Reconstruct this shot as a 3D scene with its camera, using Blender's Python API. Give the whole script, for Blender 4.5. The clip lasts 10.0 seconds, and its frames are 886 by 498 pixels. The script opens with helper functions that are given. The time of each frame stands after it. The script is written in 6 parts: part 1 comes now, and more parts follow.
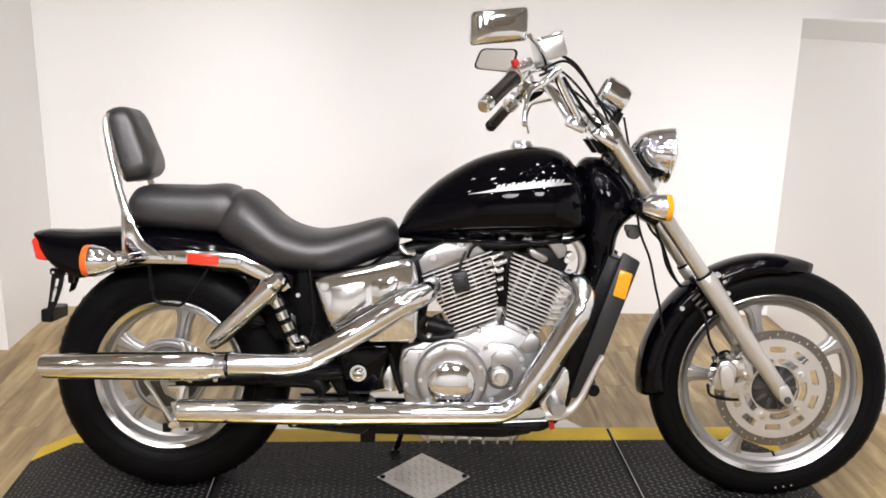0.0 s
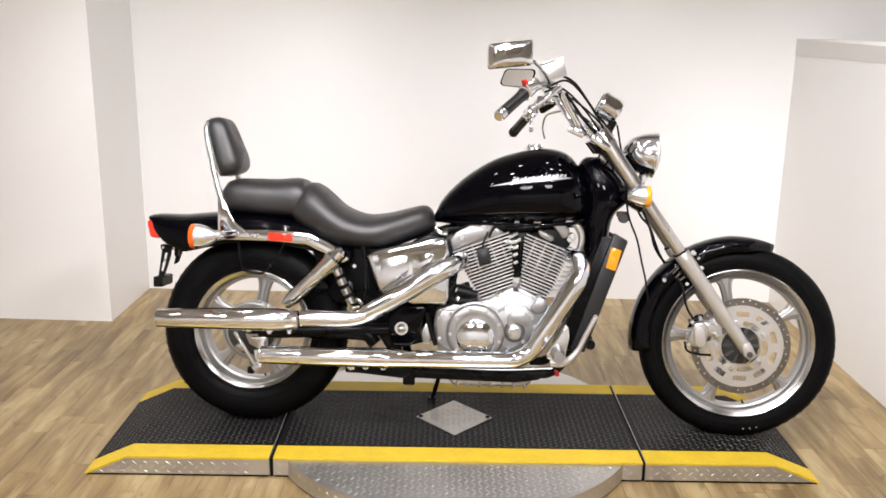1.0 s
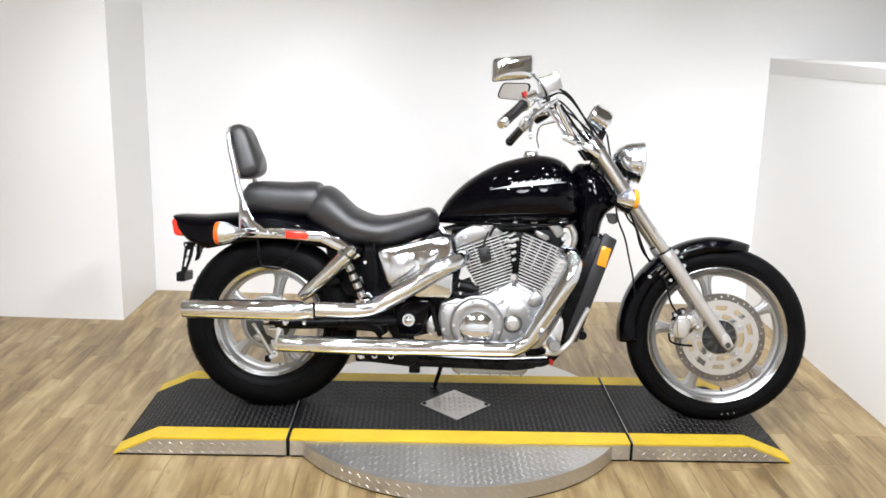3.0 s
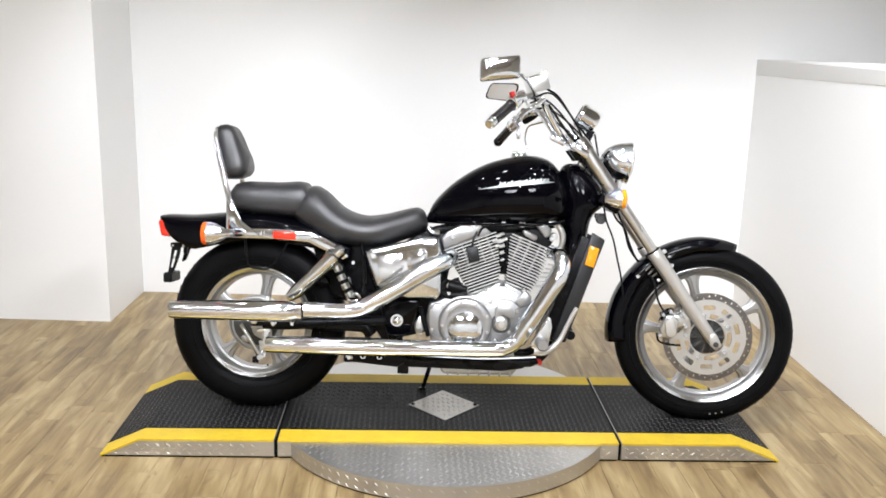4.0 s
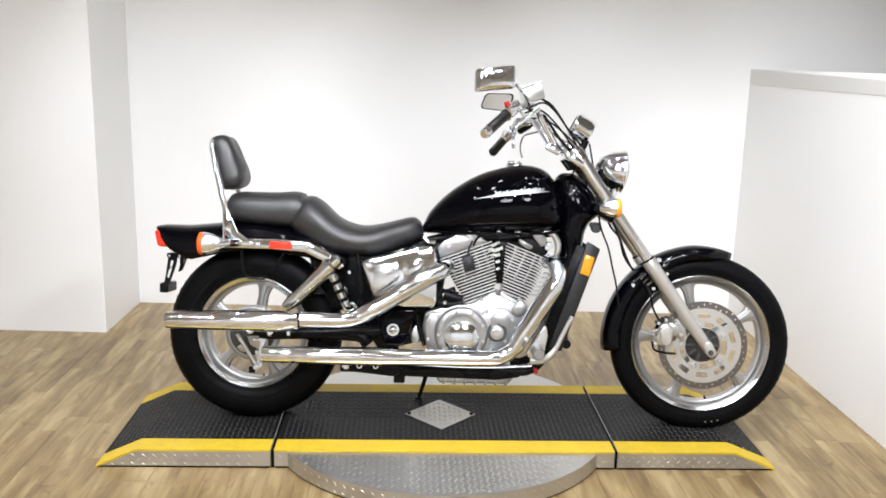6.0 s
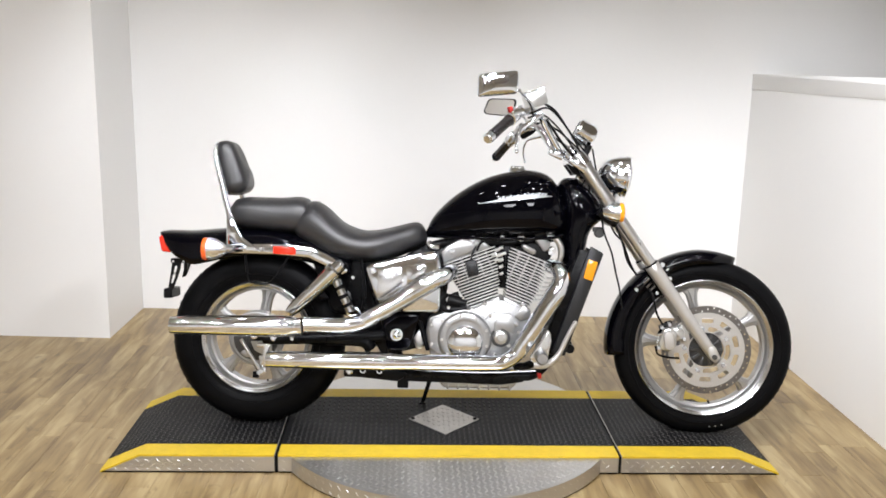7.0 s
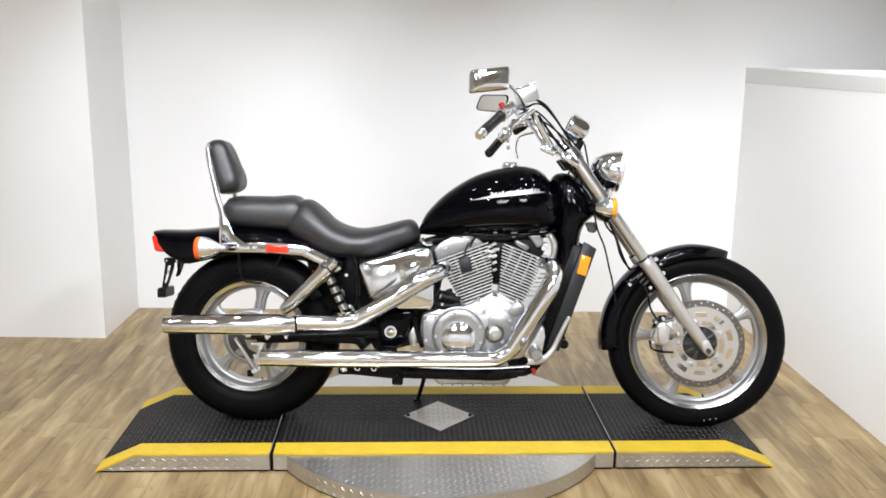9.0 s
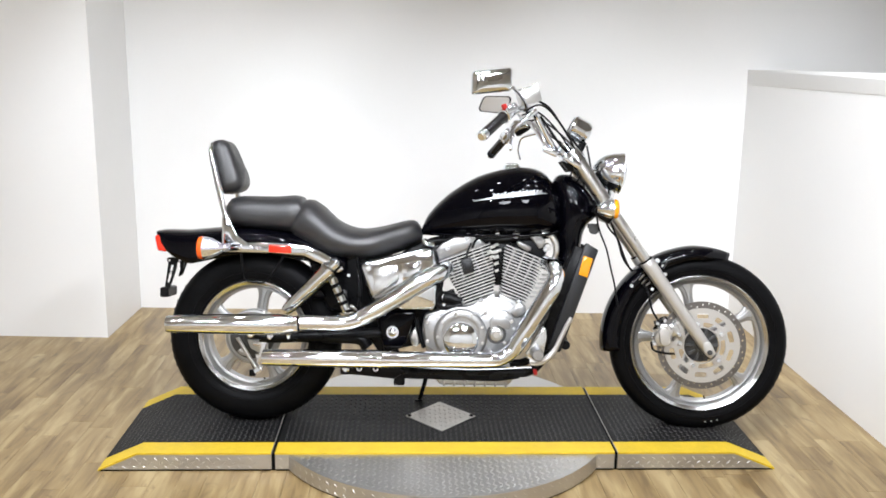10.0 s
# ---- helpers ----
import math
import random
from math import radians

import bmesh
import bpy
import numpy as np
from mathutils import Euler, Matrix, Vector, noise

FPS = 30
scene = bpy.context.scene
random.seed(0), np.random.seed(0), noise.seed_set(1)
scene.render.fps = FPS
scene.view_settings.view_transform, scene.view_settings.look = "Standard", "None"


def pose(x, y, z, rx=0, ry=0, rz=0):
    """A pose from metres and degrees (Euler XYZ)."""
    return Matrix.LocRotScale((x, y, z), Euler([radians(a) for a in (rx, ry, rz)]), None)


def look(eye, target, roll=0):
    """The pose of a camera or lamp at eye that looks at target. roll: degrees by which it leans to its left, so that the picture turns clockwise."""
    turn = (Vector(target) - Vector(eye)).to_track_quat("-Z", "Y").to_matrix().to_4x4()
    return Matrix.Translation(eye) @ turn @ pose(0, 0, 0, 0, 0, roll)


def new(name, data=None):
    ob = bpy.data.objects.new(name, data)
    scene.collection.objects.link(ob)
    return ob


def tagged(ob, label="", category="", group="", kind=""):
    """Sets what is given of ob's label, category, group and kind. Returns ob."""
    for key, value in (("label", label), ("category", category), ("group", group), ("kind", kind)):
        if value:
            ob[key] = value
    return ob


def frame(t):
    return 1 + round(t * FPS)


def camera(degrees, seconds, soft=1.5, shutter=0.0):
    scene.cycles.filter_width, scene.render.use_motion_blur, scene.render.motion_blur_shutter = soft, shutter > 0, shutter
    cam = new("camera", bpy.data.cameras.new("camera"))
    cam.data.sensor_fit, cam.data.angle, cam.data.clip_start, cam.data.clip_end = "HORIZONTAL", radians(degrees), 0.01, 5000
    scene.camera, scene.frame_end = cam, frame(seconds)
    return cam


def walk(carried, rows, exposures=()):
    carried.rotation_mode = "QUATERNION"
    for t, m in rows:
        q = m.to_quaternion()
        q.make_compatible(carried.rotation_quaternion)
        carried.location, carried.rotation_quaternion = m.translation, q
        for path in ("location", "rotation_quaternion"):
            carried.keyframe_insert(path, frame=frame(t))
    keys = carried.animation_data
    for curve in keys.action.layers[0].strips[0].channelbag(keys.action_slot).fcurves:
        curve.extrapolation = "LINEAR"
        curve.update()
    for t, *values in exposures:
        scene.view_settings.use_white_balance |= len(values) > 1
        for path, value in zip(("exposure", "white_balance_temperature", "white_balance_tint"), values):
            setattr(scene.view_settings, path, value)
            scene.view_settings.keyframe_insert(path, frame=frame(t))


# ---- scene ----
cam = camera(52.2, 10.0, soft=1.7)
# seconds, stops, kelvin, tint
EXPOSURES = ((0, -0.43, 7000, 15), (0.5, -0.43, 7000, 15), (1.0, -0.39, 7000, 15), (1.5, -0.39, 6900, 13.5), (2.0, -0.35, 6750, 12), (2.5, -0.28, 6600, 10.5), (4.0, -0.23, 6500, 10),
             (5.0, -0.23, 6500, 10), (5.5, -0.26, 6500, 10), (7.0, -0.41, 6650, 11), (8.0, -0.45, 6700, 11.5), (8.5, -0.42, 6600, 11), (9.0, -0.35, 6500, 10), (10.0, -0.26, 6450, 9.5))
LAMP_COLOUR = (0.955, 0.99, 1.06)
# x, y, watts, the point it is aimed at, cone in degrees, lamp radius
DOWNLIGHTS = [(-2.3, -1.8, 95, (-2.3, -1.7, 0), 104, 0.032), (-1.1, -1.9, 155, (-1.1, -1.7, 0), 100, 0.032), (0.1, -1.9, 155, (0.1, -1.7, 0), 100, 0.032),
         (1.1, -1.5, 18, (1.0, -1.3, 0), 108, 0.032), (-1.7, -2.7, 60, (-1.5, -1.8, 0), 120, 0.032), (-0.5, -2.7, 60, (-0.4, -1.8, 0), 120, 0.032),
         (0.7, -2.7, 60, (0.6, -1.8, 0), 120, 0.032), (-0.9, -0.6, 30, (-0.9, -0.6, 0), 110, 0.06), (0.5, -0.6, 30, (0.5, -0.6, 0), 110, 0.06)]
# added fill without a known source: brightens the back wall
WALL_FILL = [(-2.6, -0.9, 75, (-2.5, 1.6, 0.52), 42, 0.1), (-1.35, -0.9, 155, (-1.3, 1.6, 0.52), 42, 0.1), (-0.4, -0.9, 160, (-0.4, 1.6, 0.52), 42, 0.1),
         (0.5, -0.9, 160, (0.5, 1.6, 0.52), 42, 0.1), (1.3, -0.9, 130, (1.4, 1.6, 0.8), 58, 0.1)]
# added fill for back wall, partition and jut; large radii soften shadows
FRONT_FILL = [(-1.3, -4.1, 300, (-0.7, 1.6, 0.3), 46, 0.4), (0.5, -4.1, 300, (0.3, 1.6, 0.3), 46, 0.4), (-0.3, -1.9, 590, (1.53, 0.3, 1.12), 44, 0.12),
         (1.2, -1.9, 400, (-1.78, 1.35, 0.85), 42, 0.12)]
# added fill far behind the camera, brightens what the chrome reflects
REAR_FILL = [(x, -4.9, 195, (x, -5.3, 0), 120, 0.05) for x in (-2.6, -0.9, 0.9, 2.6)]
SMALL_ROW = [(x, y, 13, (x, y, 0), 78 if y > -1 else 130, 0.045 if y > -1.3 else 0.025) for x, y in ((-0.2, -0.55), (1.1, -0.5), (-1.3, 0.15), (-0.5, 0.2), (0.3, 0.15), (1.0, 0.2), (-1.0, -1.2), (0.2, -1.2), (-2.0, -1.25), (0.95, -1.1), (-0.6, -2.3), (0.6, -2.3), (-1.75, -2.2), (-1.2, -3.3), (0.0, -3.3), (1.1, -3.2), (-2.3, -3.2))]
LAMPS = DOWNLIGHTS + SMALL_ROW + WALL_FILL + FRONT_FILL + REAR_FILL
PATH = [
    (0, (-0.232, -2.361, 1.397), (-0.1110, -0.4360, 0.8683), 1.38),
    (0.1, (-0.241, -2.437, 1.439), (-0.1007, -0.5111, 0.9201), 1.82),
    (0.2, (-0.260, -2.512, 1.459), (-0.0777, -0.6010, 0.8973), 0.77),
    (0.3, (-0.260, -2.589, 1.467), (-0.0434, -0.6777, 0.9172), 1.12),
    (0.4, (-0.230, -2.671, 1.447), (-0.0308, -0.7513, 0.9237), 1.31),
    (0.5, (-0.233, -2.733, 1.459), (-0.0501, -0.8035, 0.9637), 2.20),
    (0.6, (-0.219, -2.795, 1.455), (-0.0793, -0.8538, 0.9944), 2.64),
    (0.7, (-0.210, -2.847, 1.459), (-0.1091, -0.9064, 0.9868), 2.43),
    (0.8, (-0.198, -2.897, 1.453), (-0.1433, -0.9579, 0.9667), 1.66),
    (1, (-0.182, -2.976, 1.464), (-0.1768, -1.0417, 0.9562), 0.86),
    (1.2, (-0.188, -3.044, 1.458), (-0.1713, -1.1007, 0.9840), 0.65),
    (1.3, (-0.221, -3.076, 1.454), (-0.1779, -1.1300, 0.9964), 1.00),
    (1.5, (-0.234, -3.137, 1.468), (-0.1973, -1.1903, 1.0113), 0.52),
    (1.7, (-0.264, -3.185, 1.451), (-0.2274, -1.2382, 0.9939), -0.83),
    (2, (-0.298, -3.222, 1.456), (-0.2632, -1.2796, 0.9790), 0.63),
    (2.3, (-0.297, -3.236, 1.456), (-0.2546, -1.2941, 0.9781), 1.43),
    (2.5, (-0.278, -3.239, 1.457), (-0.2290, -1.2982, 0.9780), 1.78),
    (2.7, (-0.275, -3.240, 1.459), (-0.2273, -1.2972, 0.9845), 1.62),
    (4, (-0.272, -3.238, 1.451), (-0.1953, -1.2942, 0.9868), 1.57),
    (4.5, (-0.277, -3.239, 1.448), (-0.1825, -1.2946, 0.9911), 2.01),
    (5, (-0.273, -3.248, 1.448), (-0.1860, -1.2997, 1.0030), 1.82),
    (5.5, (-0.269, -3.248, 1.450), (-0.1823, -1.3003, 1.0045), 1.49),
    (7, (-0.276, -3.254, 1.448), (-0.1960, -1.3022, 1.0186), 1.30),
    (7.5, (-0.268, -3.253, 1.450), (-0.1849, -1.3020, 1.0174), 0.95),
    (8, (-0.265, -3.253, 1.453), (-0.1785, -1.3026, 1.0192), 1.18),
    (8.5, (-0.262, -3.255, 1.448), (-0.1763, -1.3044, 1.0148), 1.07),
    (9, (-0.257, -3.255, 1.450), (-0.1734, -1.3050, 1.0127), 0.73),
    (9.5, (-0.256, -3.262, 1.450), (-0.1718, -1.3127, 1.0106), 0.88),
    (10, (-0.259, -3.263, 1.449), (-0.1792, -1.3125, 1.0148), 0.92),
]
walk(cam, [(t, look(eye, target, roll)) for t, eye, target, roll in PATH], EXPOSURES)

# ---- world and lamps ----
world = bpy.data.worlds.new("world")
scene.world = world
world.use_nodes = True
world.node_tree.nodes["Background"].inputs["Color"].default_value = (0.9, 0.92, 1.0, 1)
world.node_tree.nodes["Background"].inputs["Strength"].default_value = 0.05


# ---- materials ----
def material(name, colour, rough=0.5, metal=0.0, vary=0.15, scale=6.0, fine=80.0, bump=0.0, coat=0.0, rough_vary=0.08, spec=0.5, wave=0.0):
    """A surface with stains at one scale and grain at another."""
    m = bpy.data.materials.new(name)
    m.use_nodes = True
    nt = m.node_tree
    b = nt.nodes["Principled BSDF"]
    co = nt.nodes.new("ShaderNodeTexCoord")
    n1 = nt.nodes.new("ShaderNodeTexNoise")
    n1.inputs["Scale"].default_value, n1.inputs["Detail"].default_value = scale, 4
    n2 = nt.nodes.new("ShaderNodeTexNoise")
    n2.inputs["Scale"].default_value, n2.inputs["Detail"].default_value = fine, 3
    nt.links.new(co.outputs["Object"], n1.inputs["Vector"])
    nt.links.new(co.outputs["Object"], n2.inputs["Vector"])
    mix = nt.nodes.new("ShaderNodeMix")
    mix.data_type = "RGBA"
    mix.inputs["A"].default_value = (*[c * (1 - vary) for c in colour], 1)
    mix.inputs["B"].default_value = (*[min(1, c * (1 + vary)) for c in colour], 1)
    add = nt.nodes.new("ShaderNodeMath")
    add.operation = "MULTIPLY_ADD"
    add.inputs[1].default_value = 0.35
    nt.links.new(n2.outputs["Fac"], add.inputs[0])
    half = nt.nodes.new("ShaderNodeMath")
    half.operation = "MULTIPLY"
    half.inputs[1].default_value = 0.65
    nt.links.new(n1.outputs["Fac"], half.inputs[0])
    nt.links.new(half.outputs[0], add.inputs[2])
    nt.links.new(add.outputs[0], mix.inputs["Factor"])
    nt.links.new(mix.outputs["Result"], b.inputs["Base Color"])
    rr = nt.nodes.new("ShaderNodeMapRange")
    rr.inputs["To Min"].default_value = max(0.02, rough - rough_vary)
    rr.inputs["To Max"].default_value = min(1, rough + rough_vary)
    nt.links.new(n1.outputs["Fac"], rr.inputs["Value"])
    nt.links.new(rr.outputs["Result"], b.inputs["Roughness"])
    b.inputs["Metallic"].default_value = metal
    b.inputs["Coat Weight"].default_value = coat
    b.inputs["Coat Roughness"].default_value = 0.03
    b.inputs["Specular IOR Level"].default_value = spec
    if bump:
        bp = nt.nodes.new("ShaderNodeBump")
        bp.inputs["Strength"].default_value, bp.inputs["Distance"].default_value = bump, 0.002
        nt.links.new(n2.outputs["Fac"], bp.inputs["Height"])
        nt.links.new(bp.outputs["Normal"], b.inputs["Normal"])
    if wave:
        n3 = nt.nodes.new("ShaderNodeTexNoise")
        n3.inputs["Scale"].default_value, n3.inputs["Detail"].default_value = 38, 2
        nt.links.new(co.outputs["Object"], n3.inputs["Vector"])
        bp = nt.nodes.new("ShaderNodeBump")
        bp.inputs["Strength"].default_value, bp.inputs["Distance"].default_value = 1.0, wave
        nt.links.new(n3.outputs["Fac"], bp.inputs["Height"])
        nt.links.new(bp.outputs["Normal"], b.inputs["Normal"])
    return m


WALL = material("white_wall_paint", (0.82, 0.815, 0.80), 0.45, vary=0.02, scale=1.5, fine=60, bump=0.05, rough_vary=0.05)
CEIL = material("grey_ceiling_paint", (0.46, 0.445, 0.43), 0.8, vary=0.03, bump=0.1)
CHROME = material("chrome", (0.85, 0.89, 0.94), 0.045, 1.0, vary=0.03, scale=9, fine=60, rough_vary=0.02, wave=0.00004)
POLISHED = material("polished_wheel_lip", (0.58, 0.58, 0.58), 0.22, 1.0, vary=0.05, scale=12, fine=150)
BRUSHED = material("satin_aluminium", (0.66, 0.66, 0.65), 0.30, 1.0, vary=0.06, scale=12, fine=200, rough_vary=0.08)
CAST = material("silver_engine_casting", (0.40, 0.40, 0.40), 0.36, 0.92, vary=0.2, scale=18, fine=220, bump=0.12, rough_vary=0.08)
FIN = material("bright_fin_edges", (0.74, 0.74, 0.73), 0.36, 0.75, vary=0.15, scale=20, fine=200, bump=0.05)
FINBLACK = material("black_fin", (0.010, 0.010, 0.011), 0.5, vary=0.3, scale=20, fine=200, spec=0.15)
RIM = material("cast_wheel_silver", (0.42, 0.42, 0.415), 0.36, 0.85, vary=0.06, scale=12, fine=200, bump=0.05)
FORKALU = material("painted_fork_aluminium", (0.53, 0.515, 0.49), 0.42, 0.7, vary=0.06, scale=10, fine=240, bump=0.05)
STEEL = material("brake_steel", (0.20, 0.19, 0.18), 0.36, 1.0, vary=0.18, scale=30, fine=300, rough_vary=0.08)
BADGE = material("silver_badge", (0.36, 0.37, 0.38), 0.46, 0.7, vary=0.2, scale=40, fine=200, bump=0.1)
BLACK = material("black_gloss_paint", (0.0010, 0.0010, 0.0020), 0.03, vary=0.2, scale=5, rough_vary=0.012, spec=0.17)
PLASTIC = material("black_plastic", (0.006, 0.006, 0.0065), 0.36, vary=0.3, scale=12, fine=300, bump=0.1, spec=0.13)
GREYPLASTIC = material("dark_grey_plastic", (0.013, 0.0135, 0.015), 0.42, vary=0.25, scale=12, fine=300, bump=0.12, spec=0.4)
SOFTCHROME = material("worn_chrome", (0.82, 0.84, 0.86), 0.17, 1.0, vary=0.05, scale=14, fine=120, rough_vary=0.05)
SATIN = material("satin_black_metal", (0.004, 0.004, 0.0045), 0.28, vary=0.3, scale=15, fine=150, bump=0.05, spec=0.12)
RUBBER = material("tyre_rubber", (0.0034, 0.0034, 0.0038), 0.44, vary=0.6, scale=9, fine=160, bump=0.3, rough_vary=0.14, spec=0.06)
VINYL = material("black_seat_vinyl", (0.015, 0.015, 0.0165), 0.40, vary=0.3, scale=16, fine=300, bump=0.40, rough_vary=0.14, spec=0.85)
GRIP = material("worn_grip_rubber", (0.011, 0.009, 0.0095), 0.24, vary=0.3, scale=20, fine=200, bump=0.1, spec=0.6)
AMBER = material("amber_lens", (0.86, 0.33, 0.010), 0.15, vary=0.08, scale=60, coat=0.6)
ORANGE = material("orange_lens", (0.80, 0.11, 0.012), 0.15, vary=0.08, scale=60, coat=0.6)
RED = material("red_lens", (0.75, 0.03, 0.012), 0.15, vary=0.08, scale=60, coat=0.6)
TREAD = material("black_tread_plate", (0.008, 0.008, 0.0085), 0.5, 0.0, vary=0.4, scale=7, fine=90, bump=0.2, rough_vary=0.12, spec=0.12)
# deck bars, paler than the plate and uneven in tone
TREADBAR = material("pale_tread_bars", (0.115, 0.111, 0.107), 0.34, 0.5, vary=0.5, scale=5, fine=90, rough_vary=0.12, spec=0.5)
YELLOW = material("yellow_edge_paint", (0.66, 0.46, 0.035), 0.5, vary=0.28, scale=14, fine=70, bump=0.2, spec=0.22)
ALU = material("aluminium_tread_plate", (0.55, 0.54, 0.52), 0.34, 0.85, vary=0.12, scale=8, fine=120, bump=0.12, rough_vary=0.1)
WORNALU = material("worn_diamond_plate", (0.47, 0.45, 0.42), 0.40, 0.7, vary=0.38, scale=22, fine=150, bump=0.15, rough_vary=0.12)
# lighter copy of the tread plate metal, for bars that catch the light
ALUBAR_LIT = material("lit_tread_bars", (0.66, 0.65, 0.63), 0.32, 0.85, vary=0.08, scale=9, fine=120)
EDGE = material("dark_gap", (0.006, 0.006, 0.006), 0.8, vary=0.2, spec=0.1)
MIRROR = material("mirror_glass", (0.85, 0.85, 0.85), 0.02, 1.0, vary=0.0, rough_vary=0.0)
WHITE = material("grey_marking", (0.22, 0.22, 0.20), 0.5, vary=0.1)
REDTAG = material("red_tag", (0.6, 0.02, 0.015), 0.5, vary=0.1)
DULL = material("dull_hub_casting", (0.07, 0.07, 0.07), 0.45, 0.5, vary=0.25, scale=20, fine=200, bump=0.15)


def plank_material(name, joined):
    """Rustic oak-look strips: each strip has its own tone, long grain, blotches and a few dark knots."""
    m = bpy.data.materials.new(name)
    m.use_nodes = True
    nt = m.node_tree
    b = nt.nodes["Principled BSDF"]

    def node(kind, **values):
        n = nt.nodes.new(kind)
        for k, v in values.items():
            n.inputs[k].default_value = v
        return n

    def maths(op, a, v, c=None):
        n = nt.nodes.new("ShaderNodeMath")
        n.operation = op
        nt.links.new(a, n.inputs[0])
        n.inputs[1].default_value = v
        if c is not None:
            nt.links.new(c, n.inputs[2])
        return n.outputs[0]
    co = node("ShaderNodeTexCoord")
    if joined:
        chance = node("ShaderNodeNewGeometry").outputs["Random Per Island"]
    else:
        chance = node("ShaderNodeObjectInfo").outputs["Random"]
    comb = node("ShaderNodeCombineXYZ")
    for k in ("X", "Y", "Z"):
        nt.links.new(chance, comb.inputs[k])
    shift = nt.nodes.new("ShaderNodeVectorMath")
    shift.operation = "MULTIPLY_ADD"
    shift.inputs[1].default_value = (37, 91, 53)
    nt.links.new(comb.outputs[0], shift.inputs[0])
    nt.links.new(co.outputs["Object"], shift.inputs[2])

    place = node("ShaderNodeNewGeometry").outputs["Position"]

    def noise(sx, sy, detail, distortion=0.0, source=None):
        mp = node("ShaderNodeMapping", Scale=(sx, sy, 1))
        nt.links.new(source or shift.outputs[0], mp.inputs["Vector"])
        n = node("ShaderNodeTexNoise", Scale=1.0, Detail=detail, Distortion=distortion)
        nt.links.new(mp.outputs[0], n.inputs["Vector"])
        return n.outputs["Fac"]
    grain, fine, blotch, knot = noise(24, 3.0, 5, 0.6), noise(130, 6, 3), noise(10, 1.7, 4, 0.5, place), noise(14, 7, 2, 1.2)
    v = maths("MULTIPLY_ADD", fine, 0.16, grain)
    v = maths("MULTIPLY_ADD", blotch, 0.80, v)
    v = maths("MULTIPLY_ADD", chance, 0.10, v)
    v = maths("SUBTRACT", v, 0.53)
    ramp = nt.nodes.new("ShaderNodeValToRGB")
    e = ramp.color_ramp.elements
    e[0].position, e[0].color = 0.25, (0.157, 0.101, 0.042, 1)
    e[1].position, e[1].color = 0.76, (0.440, 0.336, 0.174, 1)
    ramp.color_ramp.elements.new(0.5).color = (0.288, 0.200, 0.089, 1)
    nt.links.new(v, ramp.inputs["Fac"])
    spots = node("ShaderNodeMapRange")
    for k, q in (("From Min", 0.64), ("From Max", 0.74), ("To Min", 0.0), ("To Max", 0.45)):
        spots.inputs[k].default_value = q
    nt.links.new(knot, spots.inputs["Value"])
    dark = nt.nodes.new("ShaderNodeMix")
    dark.data_type = "RGBA"
    dark.inputs["B"].default_value = (0.085, 0.052, 0.022, 1)
    nt.links.new(spots.outputs["Result"], dark.inputs["Factor"])
    nt.links.new(ramp.outputs["Color"], dark.inputs["A"])
    nt.links.new(dark.outputs["Result"], b.inputs["Base Color"])
    gloss = node("ShaderNodeMapRange")
    gloss.inputs["To Min"].default_value, gloss.inputs["To Max"].default_value = 0.30, 0.46
    nt.links.new(blotch, gloss.inputs["Value"])
    nt.links.new(gloss.outputs["Result"], b.inputs["Roughness"])
    bp = node("ShaderNodeBump", Strength=0.15, Distance=0.001)
    nt.links.new(fine, bp.inputs["Height"])
    nt.links.new(bp.outputs["Normal"], b.inputs["Normal"])
    return m


PLANK = plank_material("wood_look_vinyl_strip", False)
PLANK_REST = plank_material("wood_look_vinyl_floor", True)


# ---- mesh helpers ----
def part(name, bm, mat, parent=None, label="", smooth=40, m=None):
    """Links a bmesh as one mesh object, under a thing or a part if given."""
    if m is not None:
        bm.transform(m)
    bmesh.ops.recalc_face_normals(bm, faces=bm.faces)
    me = bpy.data.meshes.new(name)
    bm.to_mesh(me)
    bm.free()
    me.materials.append(mat)
    if smooth:
        me.shade_smooth()
        me.set_sharp_from_angle(angle=radians(smooth))
    ob = new(name, me)
    ob.parent = parent
    if label:
        tagged(ob, label)
    return ob


def join(*bms):
    out = bms[0]
    for b in bms[1:]:
        me = bpy.data.meshes.new("tmp")
        b.to_mesh(me)
        b.free()
        out.from_mesh(me)
        bpy.data.meshes.remove(me)
    return out


def box(x0, x1, y0, y1, z0, z1, bevel=0.0, seg=2):
    bm = bmesh.new()
    bmesh.ops.create_cube(bm, size=1, matrix=Matrix.LocRotScale(((x0 + x1) / 2, (y0 + y1) / 2, (z0 + z1) / 2), None, (abs(x1 - x0), abs(y1 - y0), abs(z1 - z0))))
    if bevel:
        bmesh.ops.bevel(bm, geom=bm.edges[:], offset=bevel, segments=seg, affect="EDGES", profile=0.5)
    return bm


def prism(pts, y0, y1, bevel=0.0, seg=2):
    """A plate with the outline pts (x, z), from y0 to y1."""
    bm = bmesh.new()
    a = [bm.verts.new((x, y0, z)) for x, z in pts]
    b = [bm.verts.new((x, y1, z)) for x, z in pts]
    bm.faces.new(a)
    bm.faces.new(b[::-1])
    n = len(pts)
    for i in range(n):
        bm.faces.new((a[i], b[i], b[(i + 1) % n], a[(i + 1) % n]))
    bmesh.ops.recalc_face_normals(bm, faces=bm.faces)
    if bevel:
        bmesh.ops.bevel(bm, geom=bm.edges[:], offset=bevel, segments=seg, affect="EDGES", profile=0.5, clamp_overlap=True)
    return bm


